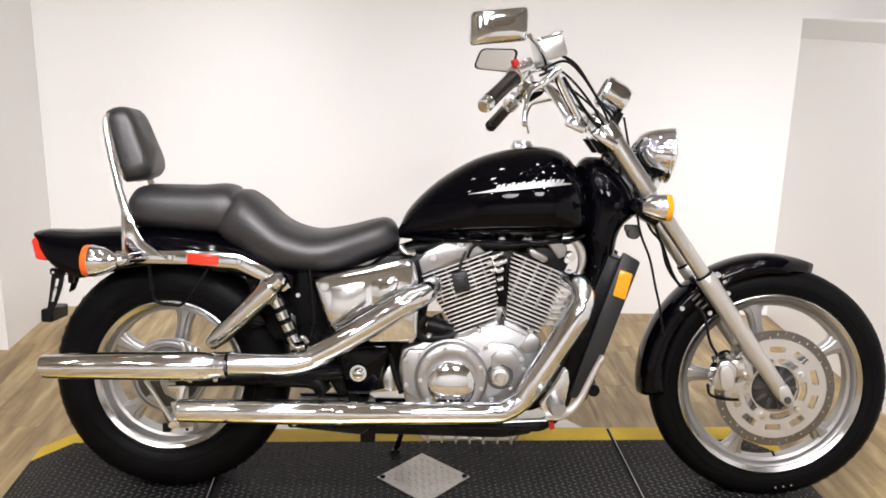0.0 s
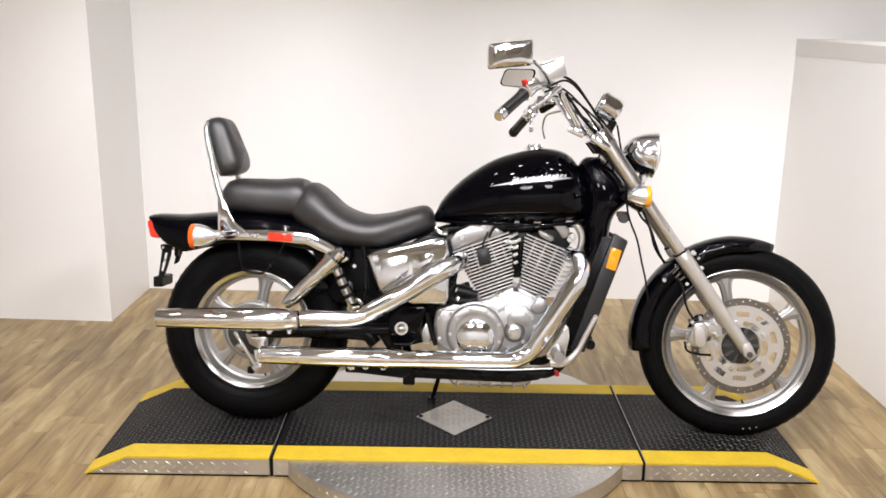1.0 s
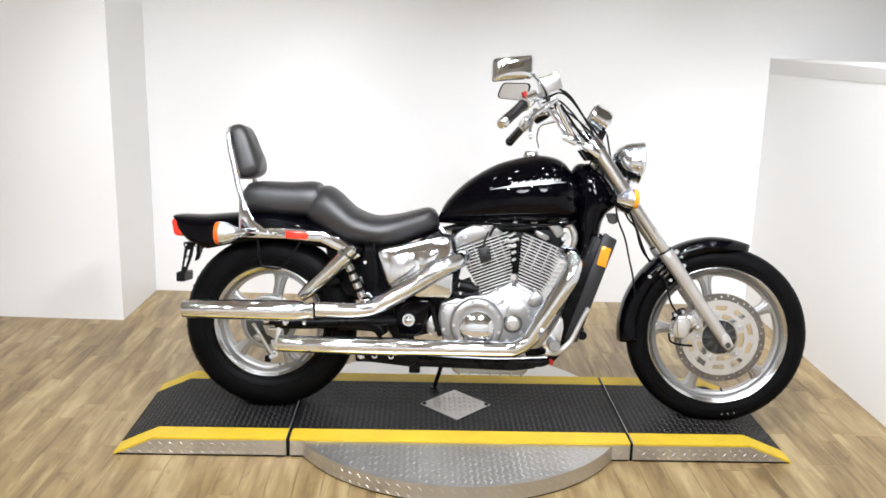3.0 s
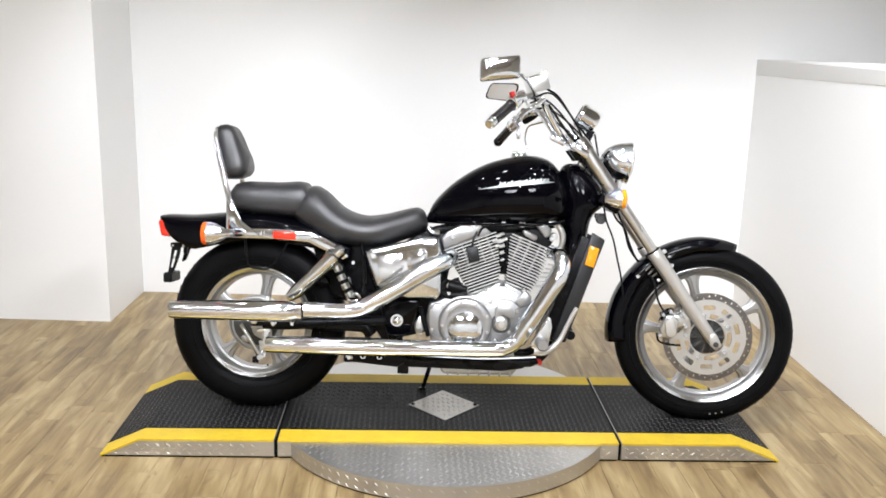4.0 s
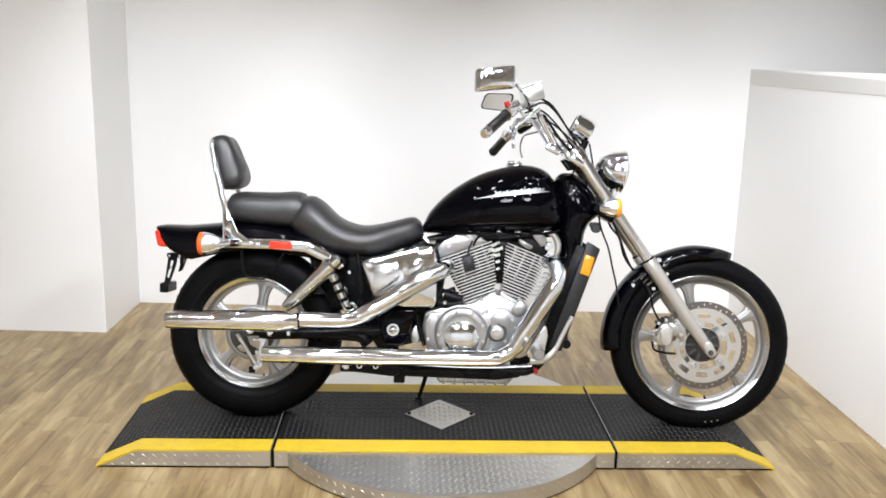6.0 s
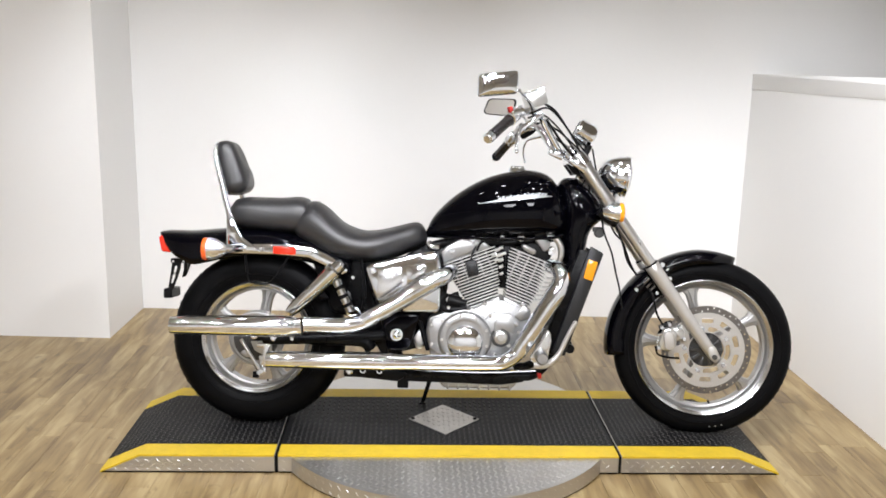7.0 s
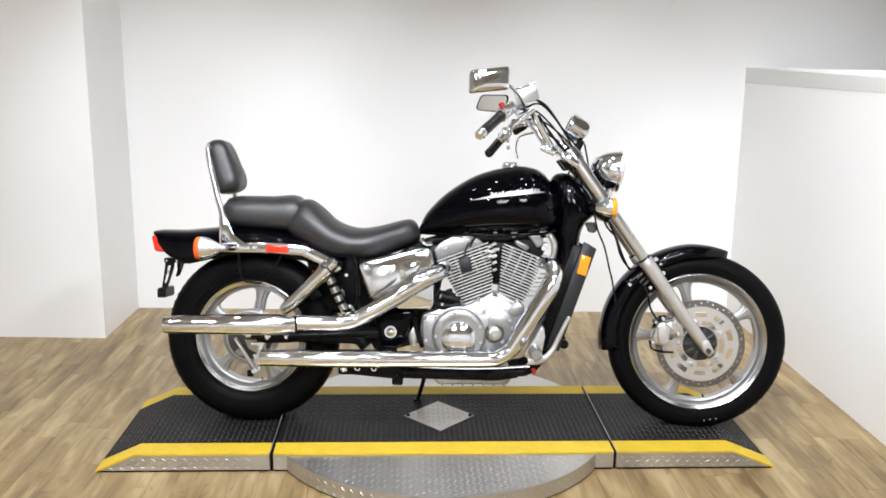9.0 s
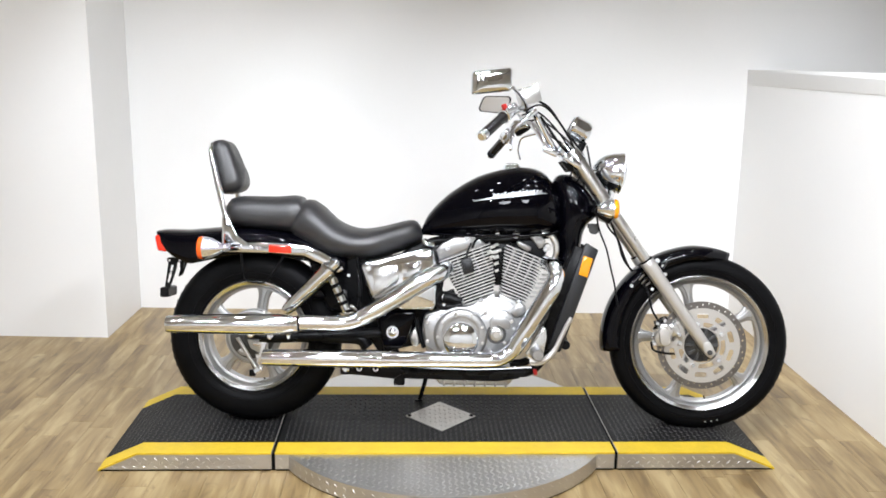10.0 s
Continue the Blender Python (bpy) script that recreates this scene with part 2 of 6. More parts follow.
def plate(loops, y0, y1):
    """A flat plate between an outer loop (x, z) and any loops cut out of it."""
    bm = bmesh.new()
    for y in (y0, y1):
        edges = []
        for pts in loops:
            vs = [bm.verts.new((x, y, z)) for x, z in pts]
            edges += [bm.edges.new((vs[i], vs[(i + 1) % len(vs)])) for i in range(len(vs))]
        bmesh.ops.triangle_fill(bm, use_beauty=True, use_dissolve=False, edges=edges)
    bm.verts.ensure_lookup_table()
    n = len(bm.verts) // 2
    i = 0
    for pts in loops:
        for k in range(len(pts)):
            a, c = i + k, i + (k + 1) % len(pts)
            bm.faces.new((bm.verts[a], bm.verts[c], bm.verts[n + c], bm.verts[n + a]))
        i += len(pts)
    return bm


def spline(pts, n=8):
    """A smooth line through points of any dimension."""
    p = [np.array(q, float) for q in pts]
    p = [2 * p[0] - p[1]] + p + [2 * p[-1] - p[-2]]
    out = []
    for i in range(1, len(p) - 2):
        for k in range(n):
            t = k / n
            out.append(0.5 * (2 * p[i] + (p[i + 1] - p[i - 1]) * t + (2 * p[i - 1] - 5 * p[i] + 4 * p[i + 1] - p[i + 2]) * t * t
                              + (3 * p[i] - p[i - 1] - 3 * p[i + 1] + p[i + 2]) * t ** 3))
    out.append(p[-2])
    return out


def tube(pts, r, seg=16, n=8, smooth=True, cap=True):
    """A tube along points (x, y, z) or (x, y, z, radius)."""
    pts = [tuple(q) + ((r,) if len(q) == 3 else ()) for q in pts]
    line = spline(pts, n) if smooth and len(pts) > 2 else [np.array(q, float) for q in pts]
    bm = bmesh.new()
    up = None
    rings = []
    for i, q in enumerate(line):
        a, b = line[max(0, i - 1)][:3], line[min(len(line) - 1, i + 1)][:3]
        d = Vector(b - a).normalized()
        if up is None:
            up = d.orthogonal().normalized()
        up = (up - d * up.dot(d)).normalized()
        side = d.cross(up)
        c = Vector(q[:3])
        rings.append([bm.verts.new(c + (up * math.cos(2 * math.pi * k / seg) + side * math.sin(2 * math.pi * k / seg)) * q[3]) for k in range(seg)])
    for a, b in zip(rings, rings[1:]):
        for k in range(seg):
            bm.faces.new((a[k], a[(k + 1) % seg], b[(k + 1) % seg], b[k]))
    if cap:
        bm.faces.new(rings[0][::-1])
        bm.faces.new(rings[-1])
    return bm


def lathe(profile, centre=(0, 0, 0), axis="y", seg=64, closed=False):
    """Turns a profile of (radius, height along the axis)."""
    bm = bmesh.new()
    rings = []
    for r, h in profile:
        ring = []
        for k in range(seg):
            a = 2 * math.pi * k / seg
            u, v = r * math.cos(a), r * math.sin(a)
            q = {"y": (u, h, v), "z": (u, v, h), "x": (h, u, v)}[axis]
            ring.append(bm.verts.new(Vector(centre) + Vector(q)))
        rings.append(ring)
    pairs = list(zip(rings, rings[1:])) + ([(rings[-1], rings[0])] if closed else [])
    for a, b in pairs:
        for k in range(seg):
            bm.faces.new((a[k], a[(k + 1) % seg], b[(k + 1) % seg], b[k]))
    if not closed:
        for ring in (rings[0], rings[-1]):
            bm.faces.new(ring)
        bmesh.ops.remove_doubles(bm, verts=bm.verts, dist=1e-6)
    return bm


def loft(rings, closed=True, cap=True):
    bm = bmesh.new()
    vs = [[bm.verts.new(q) for q in ring] for ring in rings]
    n = len(vs[0])
    for a, b in zip(vs, vs[1:]):
        for k in range(n if closed else n - 1):
            bm.faces.new((a[k], a[(k + 1) % n], b[(k + 1) % n], b[k]))
    if cap and closed:
        bm.faces.new(vs[0][::-1])
        bm.faces.new(vs[-1])
    return bm


def turned(*places):
    """The pose that takes the y axis along the second point from the first."""
    a, b = Vector(places[0]), Vector(places[1])
    return Matrix.Translation(a) @ (b - a).to_track_quat("Y", "Z").to_matrix().to_4x4()


def bolt(x, y, z, r=0.008, h=0.008, mat=None, parent=None, name="bolt"):
    b = lathe([(0.0001, -h), (r * 0.55, -h), (r * 0.62, -h * 0.7), (r * 0.9, -h * 0.7), (r, -h * 0.4), (r, 0.004), (0.0001, 0.004)], (x, y, z), seg=12)
    return part(name, b, mat or CHROME, parent)


# ---- the room ----
def structure(name, bm, mat, label, smooth=0):
    return tagged(part(name, bm, mat, smooth=smooth), label, name.split("_")[0], kind="structure")


BACK, LEFT, RIGHT, FRONT, HIGH = 1.90, -4.0, 4.2, -6.5, 3.1
SKEW = -0.029  # the back wall stands a little askew to the ramp


def back_y(x):
    return 1.631 + SKEW * x


def upright(base, z0, z1):
    """A wall block over a plan outline."""
    bm = bmesh.new()
    lo = [bm.verts.new((x, y, z0)) for x, y in base]
    hi = [bm.verts.new((x, y, z1)) for x, y in base]
    bm.faces.new(lo)
    bm.faces.new(hi)
    n = len(base)
    for k in range(n):
        bm.faces.new((lo[k], lo[(k + 1) % n], hi[(k + 1) % n], hi[k]))
    return bm


sub = structure("floor", box(LEFT, RIGHT, FRONT, BACK, -0.06, -0.004), EDGE, "floor of wood-look vinyl planks")
structure("wall_north", upright([(LEFT, back_y(LEFT)), (RIGHT, back_y(RIGHT)), (RIGHT, BACK + 0.1), (LEFT, BACK + 0.1)], -0.003, HIGH), WALL, "smooth white painted wall behind the motorcycle")
structure("wall_south", box(LEFT - 0.15, RIGHT + 0.15, FRONT - 0.15, FRONT, -0.003, HIGH), WALL, "plain white painted wall")
structure("wall_west", box(LEFT - 0.15, LEFT, FRONT, BACK + 0.1, -0.06, HIGH), WALL, "plain white painted side wall")
structure("wall_east", box(RIGHT, RIGHT + 0.15, FRONT, BACK + 0.1, -0.06, HIGH), WALL, "plain white painted side wall")
structure("ceiling", box(LEFT - 0.15, RIGHT + 0.15, FRONT - 0.15, BACK + 0.1, HIGH, HIGH + 0.1), CEIL, "grey painted ceiling")
structure("wall_jut", upright([(LEFT, back_y(LEFT) - 0.001), (LEFT, 1.225), (-2.4, 1.168), (-1.757, 1.140), (-1.746, back_y(-1.746) - 0.001)], -0.003, HIGH), WALL, "white boxed-out wall section with a square corner")
half_bm = upright([(1.556, -3.2), (1.686, -3.2), (1.686, back_y(1.686) - 0.001), (1.556, back_y(1.556) - 0.001)], -0.003, 1.283)
for v in half_bm.verts:
    if v.co.z > 1:
        v.co.z += 0.014 * (1.6 - v.co.y)
structure("wall_partition", half_bm, WALL, "half-height white partition wall beside the ramp")
cap_bm = bmesh.new()
for x, y in ((1.5525, back_y(1.5525) - 0.001), (1.6895, back_y(1.6895) - 0.001), (1.6895, -3.2), (1.5525, -3.2)):
    rise = 0.014 * (1.6 - y)
    for z in (1.279, 1.361):
        cap_bm.verts.new((x, y, z + rise))
bmesh.ops.convex_hull(cap_bm, input=cap_bm.verts[:])
bmesh.ops.bevel(cap_bm, geom=cap_bm.edges[:], offset=0.003, segments=2, affect="EDGES", profile=0.5)
structure("trim_partition_cap", cap_bm, WALL, "white painted board capping the partition", 30)

# ---- ceiling lamps: inferred spots and added fill ----
def ceiling_lamp(x, y, power, aim, cone, radius):
    e = tagged(new("ceiling_spotlight"), "unseen white ceiling spotlight, switched on, some added as fill", "ceiling light", "spotlights on the ceiling")
    e.location = (x, y, HIGH)
    part("housing", lathe([(0.055, 0.0), (0.06, -0.09), (0.05, -0.10), (0.05, -0.09)], axis="z", seg=24), WALL, e)
    lamp = bpy.data.lights.new("bulb", "SPOT")
    lamp.spot_size, lamp.spot_blend, lamp.shadow_soft_size, lamp.energy, lamp.color = radians(cone), 0.4 if radius < 0.08 else 0.9, radius, power, LAMP_COLOUR
    o = new("bulb", lamp)
    o.matrix_basis = look((0, 0, -0.16), (aim[0] - x, aim[1] - y, aim[2] - HIGH))
    o.parent = e


for lamp_row in LAMPS:
    ceiling_lamp(*lamp_row)

# ---- the ramp platform ----
TOP, NEAR, FAR = 0.067, -0.335, 0.29
CX, CY = -0.125, -0.02


def tread_bars(points, height=0.0016, length=0.018, width=0.005):
    """Raised lozenges; points are (place, along, up) with vectors."""
    vs, fs = [], []
    for c, along, up in points:
        side = up.cross(along)
        i = len(vs)
        vs += [c - along * length / 2, c - side * width / 2, c + along * length / 2, c + side * width / 2,
               c - along * length * 0.22 + up * height, c + along * length * 0.22 + up * height]
        fs += [(i, i + 1, i + 5, i + 4), (i + 1, i + 2, i + 5), (i + 2, i + 3, i + 4, i + 5), (i + 3, i, i + 4)]
    bm = bmesh.new()
    me = bpy.data.meshes.new("tmp")
    me.from_pydata(vs, [], fs)
    bm.from_mesh(me)
    bpy.data.meshes.remove(me)
    return bm


def bars_on(u0, u1, v0, v1, place, inside, pitch=0.024):
    """Lozenges in the usual alternating pattern over a stretch of a surface; place(u, v) gives the point, the two axes follow."""
    out = []
    i = 0
    u = u0 + pitch / 2
    while u < u1:
        v = v0 + pitch / 2 * (1 + (i % 2)) * 0.8
        j = 0
        while v < v1:
            if inside(u, v):
                c = Vector(place(u, v))
                du = (Vector(place(u + 0.001, v)) - c).normalized()
                dv = (Vector(place(u, v + 0.001)) - c).normalized()
                s = 1 if (i + j) % 2 else -1
                out.append((c, (du + dv * s).normalized(), du.cross(dv).normalized()))
            v += pitch * 0.8
            j += 1
        u += pitch * 0.8
        i += 1
    return out


platform = tagged(new("ramp_platform"), "low black and yellow tread-plate ramp platform on the floor", "ramp")
platform.location = (0, 0, 0)


def ramp_section(x0, x1, slope0, slope1):
    """One section: flat top, sloping where an end is given, with yellow borders and bare aluminium sides."""
    prof = [(x0, 0.006)] if slope0 else [(x0, 0.006), (x0, TOP)]
    if slope0:
        prof += [(slope0, TOP)]
    prof += [(slope1, TOP), (x1, 0.006)] if slope1 else [(x1, TOP), (x1, 0.006)]
    body = part("section", prism(prof, NEAR, FAR, 0.0015, 1), ALU, platform, "aluminium tread plate section", 30)

    # near-black strip paints the contact shadow along the floor
    part("base_shade", box(x0 + 0.004, x1 - 0.004, NEAR + 0.002, FAR - 0.002, 0.0004, 0.0058), EDGE, body, "dark strip for the shadow gap under the section")

    def height(x):
        if slope0 and x < slope0:
            return 0.006 + (TOP - 0.006) * (x - x0) / (slope0 - x0)
        if slope1 and x > slope1:
            return 0.006 + (TOP - 0.006) * (x1 - x) / (x1 - slope1)
        return TOP

    cuts = sorted({x0 + 0.0008, x1 - 0.0008} | ({slope0} if slope0 else set()) | ({slope1} if slope1 else set()))
    for name, y0, y1, mat in (("deck", NEAR + 0.085, FAR - 0.085, TREAD), ("border", NEAR - 0.0016, NEAR + 0.085, YELLOW), ("border", FAR - 0.085, FAR + 0.0016, YELLOW)):
        bm = bmesh.new()
        rows = [[bm.verts.new((x, y, height(x) + dz)) for x in cuts] for y, dz in ((y0, -0.005 if y0 < NEAR else 0), (y0, 0.0022), (y1, 0.0022), (y1, -0.005 if y1 > FAR else 0))]
        for a, b in zip(rows, rows[1:]):
            for k in range(len(cuts) - 1):
                bm.faces.new((a[k], a[k + 1], b[k + 1], b[k]))
        part(name, bm, mat, body, {"deck": "black tread-plate deck", "border": "yellow painted border"}[name], 30)

    def inside(u, v):
        return abs(u - CX) / 0.142 + abs(v - CY) / 0.15 > 1
    bars = tread_bars(bars_on(x0 + 0.012, x1 - 0.012, NEAR + 0.09, FAR - 0.09, lambda u, v: (u, v, height(u) + 0.0022), inside))
    tagged(part("tread_pattern", bars, TREADBAR, body, "raised bars of the tread plate"), kind="stuff")
    # light in the colour: one slant gets the lighter metal, the other stays plain
    for mat, rows, lean in ((ALUBAR_LIT, ((0.014, 0.0), (0.046, 0.0)), -1), (ALU, ((0.030, 0.018),), 1)):
        spots = []
        for z, shift in rows:
            n = int((x1 - x0 - 0.03) / 0.036)
            spots += [(Vector((x0 + 0.02 + shift + 0.036 * k, NEAR - 0.0002, z)), Vector((0.78, 0, lean * 0.62)), Vector((0, -1, 0))) for k in range(n) if z < height(x0 + 0.02 + shift + 0.036 * k) - 0.014]
        tagged(part("side_pattern", tread_bars(spots, 0.0012, 0.020, 0.0042), mat, body, "raised bars of the side plate"), kind="stuff")
    return body


ramp_section(-1.322, -0.724, -1.185, None)
ramp_section(-0.712, 0.479, None, None)
ramp_section(0.489, 1.055, None, 0.905)
# near-black fillers stand in for the shade between sections
for x0, x1 in ((-0.7235, -0.7125), (0.4795, 0.4885)):
    part("gap_shade", box(x0, x1, NEAR + 0.004, FAR, 0.002, TOP - 0.0025), EDGE, platform, "dark filler for the shade in the section gap")
dia = part("diamond_plate", prism([(CX - 0.135, 0), (CX, -0.142), (CX + 0.135, 0), (CX, 0.142)], 0, 0.003, 0.0008, 1), WORNALU, platform, "worn bare aluminium diamond plate",
           30, Matrix.Translation((0, CY, TOP + 0.0025)) @ pose(0, 0, 0, 90, 0, 0))
dbars = tread_bars(bars_on(CX - 0.13, CX + 0.13, CY - 0.14, CY + 0.14, lambda u, v: (u, v, TOP + 0.0056), lambda u, v: abs(u - CX) / 0.115 + abs(v - CY) / 0.122 < 1), 0.0012)
tagged(part("tread_pattern", dbars, WORNALU, dia), kind="stuff")
for sx in (-1, 1):
    part("plate_bolt", lathe([(0.0001, 0.0042), (0.005, 0.0042), (0.0075, 0.003), (0.0075, -0.002), (0.0001, -0.002)], (CX + sx * 0.118, CY, TOP + 0.0055), axis="z", seg=14), EDGE, dia, "dark countersunk bolt")
for name, s in (("turntable_plate", -1), ("turntable_plate", 1)):
    R = 0.625
    edge_y = (NEAR - 0.0015) if s < 0 else (FAR + 0.0015)
    h = abs(edge_y - CY)
    a0 = math.asin(h / R)
    pts = [(CX + R * math.cos(a0 + (math.pi - 2 * a0) * k / 48), CY + s * R * math.sin(a0 + (math.pi - 2 * a0) * k / 48)) for k in range(49)]
    bm = bmesh.new()
    a = [bm.verts.new((x, y, 0.006)) for x, y in pts]
    b = [bm.verts.new((x, y, TOP - 0.006)) for x, y in pts]
    bm.faces.new(a)
    bm.faces.new(b)
    for k in range(49):
        bm.faces.new((a[k], a[(k + 1) % 49], b[(k + 1) % 49], b[k]))
    tt = part(name, bm, ALU, platform, "rounded aluminium tread-plate apron", 25)
    if s < 0:
        tb = tread_bars(bars_on(CX - R, CX + R, CY - R, edge_y - 0.008, lambda u, v: (u, v, TOP - 0.006), lambda u, v: math.hypot(u - CX, v - CY) < R - 0.012, 0.026), 0.0022, 0.021, 0.0055)
        tagged(part("tread_pattern", tb, ALUBAR_LIT, tt), kind="stuff")
        reach = math.pi / 2 - a0 - 0.02
        spots = []
        for z in (0.014, 0.044):
            for k in range(int(2 * reach * R / 0.036) + 1):
                q = -math.pi / 2 - reach + 0.036 * k / R
                out, tang = Vector((math.cos(q), math.sin(q), 0)), Vector((-math.sin(q), math.cos(q), 0))
                spots.append((Vector((CX, CY, z)) + out * (R + 0.0002), (tang * 0.78 - Vector((0, 0, 0.62))).normalized(), out))
        rb = tread_bars(spots, 0.0012, 0.020, 0.0042)
        # same painted shadow line, following the apron's foot
        foot = bmesh.new()
        ring_in = [(CX + (x - CX) * 0.994, y + 0.003) for x, y in pts]
        lo = [foot.verts.new((x, y, 0.0004)) for x, y in ring_in]
        hi = [foot.verts.new((x, y, 0.0058)) for x, y in ring_in]
        for k in range(49):
            foot.faces.new((lo[k], lo[(k + 1) % 49], hi[(k + 1) % 49], hi[k]))
        part("base_shade", foot, EDGE, tt, "dark strip for the shadow gap under the apron")
        tagged(part("side_pattern", rb, ALUBAR_LIT, tt), kind="stuff")

# ---- the motorcycle: x forward, y to its left, z up from the deck ----
bike = tagged(new("motorcycle"), "black cruiser motorcycle with chrome exhausts, leaning on its stand", "motorcycle")
bike.matrix_basis = Matrix.Translation((-0.0000, -0.0580, 0.0700)) @ pose(0, 0, 0, 0, 0, -3.00) @ pose(0, 0, 0, -10.00, 0, 0)
HEAD, RAKE = Vector((0.40, 0, 0.90)), radians(33)
STEER = Matrix.Translation(HEAD) @ Matrix.Rotation(radians(-3), 4, Vector((-math.sin(RAKE), 0, math.cos(RAKE)))) @ Matrix.Translation(-HEAD)
FORK = (0.586, -0.810)  # the way down the fork, x and z


def rot_pts(pts, a, cx, cz):
    c, s = math.cos(a), math.sin(a)
    return [(cx + u * c - v * s, cz + u * s + v * c) for u, v in pts]


def wheel(name, cx, cz, tyre, rim, spokes, start, hub_r, thick, m=None):
    def closed(p):
        return p + [(r, -y) for r, y in reversed(p) if y < -1e-6]
    w = part(name, lathe(closed(rim), (cx, 0, cz), seg=96, closed=True), RIM, bike, "silver cast wheel", 35, m)
    t = part("tyre", lathe(closed(tyre), (cx, 0, cz), seg=128, closed=True), RUBBER, w, "black rubber tyre", 50, m)
    lip = rim[0][0]
    for s in (-1, 1):
        part("rim_lip", lathe([(lip + 0.0012, s * (-rim[0][1] + 0.0012)), (lip - 0.003, s * (-rim[0][1] + 0.004)), (lip - 0.0145, s * (-rim[0][1] - 0.004)), (lip - 0.0165, s * (-rim[0][1] - 0.014)), (lip - 0.004, s * (-rim[0][1] - 0.014))], (cx, 0, cz), seg=96, closed=True), POLISHED, w, "polished rim lip", 40, m)
        for rr, yy in ((tyre[2][0] + 0.004, tyre[2][1]), (tyre[1][0] + 0.004, tyre[1][1] - 0.002)):
            part("sidewall_ridge", lathe([(rr - 0.002, s * (-yy - 0.002)), (rr - 0.001, s * (-yy + 0.0022)), (rr + 0.001, s * (-yy + 0.0024)), (rr + 0.002, s * (-yy - 0.001))], (cx, 0, cz), seg=96, closed=True), RUBBER, t, m=m)
    for k in range(5):
        a = start + 2 * math.pi * k / 5
        up = [(r, h) for r, h in spokes] + [(r, -h) for r, h in reversed(spokes)]
        sp = prism(rot_pts(up, a, cx, cz), -thick, thick, 0.005, 2)
        rib = prism(rot_pts([(r, h * 0.45) for r, h in spokes] + [(r, -h * 0.45) for r, h in reversed(spokes)], a, cx, cz), -thick - 0.006, -thick + 0.004, 0.003, 1)
        part("spoke", join(sp, rib), RIM, w, smooth=40, m=m)
    part("hub", lathe([(0.001, -0.055), (hub_r * 0.5, -0.055), (hub_r * 0.6, -0.045), (hub_r, -0.04), (hub_r, 0.04), (hub_r * 0.6, 0.05), (0.001, 0.05)], (cx, 0, cz), seg=40), DULL, w, "dull grey wheel hub", 40, m)
    crown = max(r for r, y in tyre)
    shoulder = [(r, y) for r, y in tyre if y < -0.012 and r > crown - 0.022]
    pts = []
    for k in range(64):
        a = 2 * math.pi * k / 64
        for s in (-1, 1):
            b = a + (0 if s < 0 else math.pi / 64)
            r, y = shoulder[len(shoulder) // 2]
            out = Vector((math.cos(b), 0, math.sin(b)))
            tang = Vector((-math.sin(b), 0, math.cos(b)))
            n = (out * 0.85 + Vector((0, s, 0)) * 0.5).normalized()
            across = (Vector((0, s, 0)) * 0.85 - out * 0.5 + tang * 0.8).normalized()
            across = (across - n * across.dot(n)).normalized()
            pts.append((Vector((cx, 0, cz)) + out * (r + 0.0006) + Vector((0, s * abs(y), 0)), across, n))
    tagged(part("tread_pattern", tread_bars(pts, 0.0010, 0.026, 0.008), RUBBER, t, m=m), kind="stuff")
    for k in range(3 if m is not None else 0):
        a = radians(-84 + 4.3 * k)
        r, y = tyre[3]
        part("sidewall_mark", lathe([(0.0001, -0.0015), (0.0028, -0.0012), (0.0028, 0.001), (0.0001, 0.001)], (cx + r * math.cos(a), y - 0.001, cz + r * math.sin(a)), seg=10), WHITE, t, m=m)
    part("valve_stem", tube([(cx + 0.222 * math.cos(radians(-78)) * rim[0][0] / 0.25, -0.01, cz + 0.24 * math.sin(radians(-78)) * rim[0][0] / 0.25), (cx + 0.03, -0.012, cz - rim[0][0] * 0.80)], 0.0035, 8), PLASTIC, w, m=m)
    return w


RW, FW = (-0.827, 0.315), (0.833, 0.318)
rear_wheel = wheel("rear_wheel", *RW,
                   [(0.195, -0.060), (0.210, -0.074), (0.235, -0.084), (0.262, -0.087), (0.288, -0.081), (0.305, -0.066), (0.316, -0.043), (0.3220, -0.018), (0.3230, 0.0)],
                   [(0.206, -0.072), (0.202, -0.064), (0.193, -0.062), (0.188, -0.048), (0.183, -0.030), (0.175, -0.026), (0.173, 0.0)],
                   [(0.05, 0.026), (0.09, 0.019), (0.135, 0.018), (0.160, 0.023), (0.182, 0.038)], radians(80), 0.06, 0.018)
front_wheel = wheel("front_wheel", *FW,
                    [(0.238, -0.036), (0.254, -0.046), (0.275, -0.053), (0.294, -0.054), (0.309, -0.048), (0.320, -0.036), (0.3265, -0.020), (0.3285, 0.0)],
                    [(0.254, -0.046), (0.249, -0.039), (0.240, -0.038), (0.232, -0.032), (0.228, -0.022), (0.219, -0.018), (0.217, 0.0)],
                    [(0.05, 0.022), (0.10, 0.017), (0.17, 0.016), (0.202, 0.021), (0.226, 0.038)], radians(103), 0.055, 0.015, STEER)


# brake disc
def ring(r0, r1, y0, y1, cx, cz, seg=72):
    return lathe([(r0, y0), (r1, y0), (r1, y1), (r0, y1)], (cx, 0, cz), seg=seg, closed=True)


def circle(r, cx, cz, n):
    return [(cx + r * math.cos(2 * math.pi * k / n), cz + r * math.sin(2 * math.pi * k / n)) for k in range(n)]


def at_angle(r, a):
    return FW[0] + r * math.cos(a), FW[1] + r * math.sin(a)


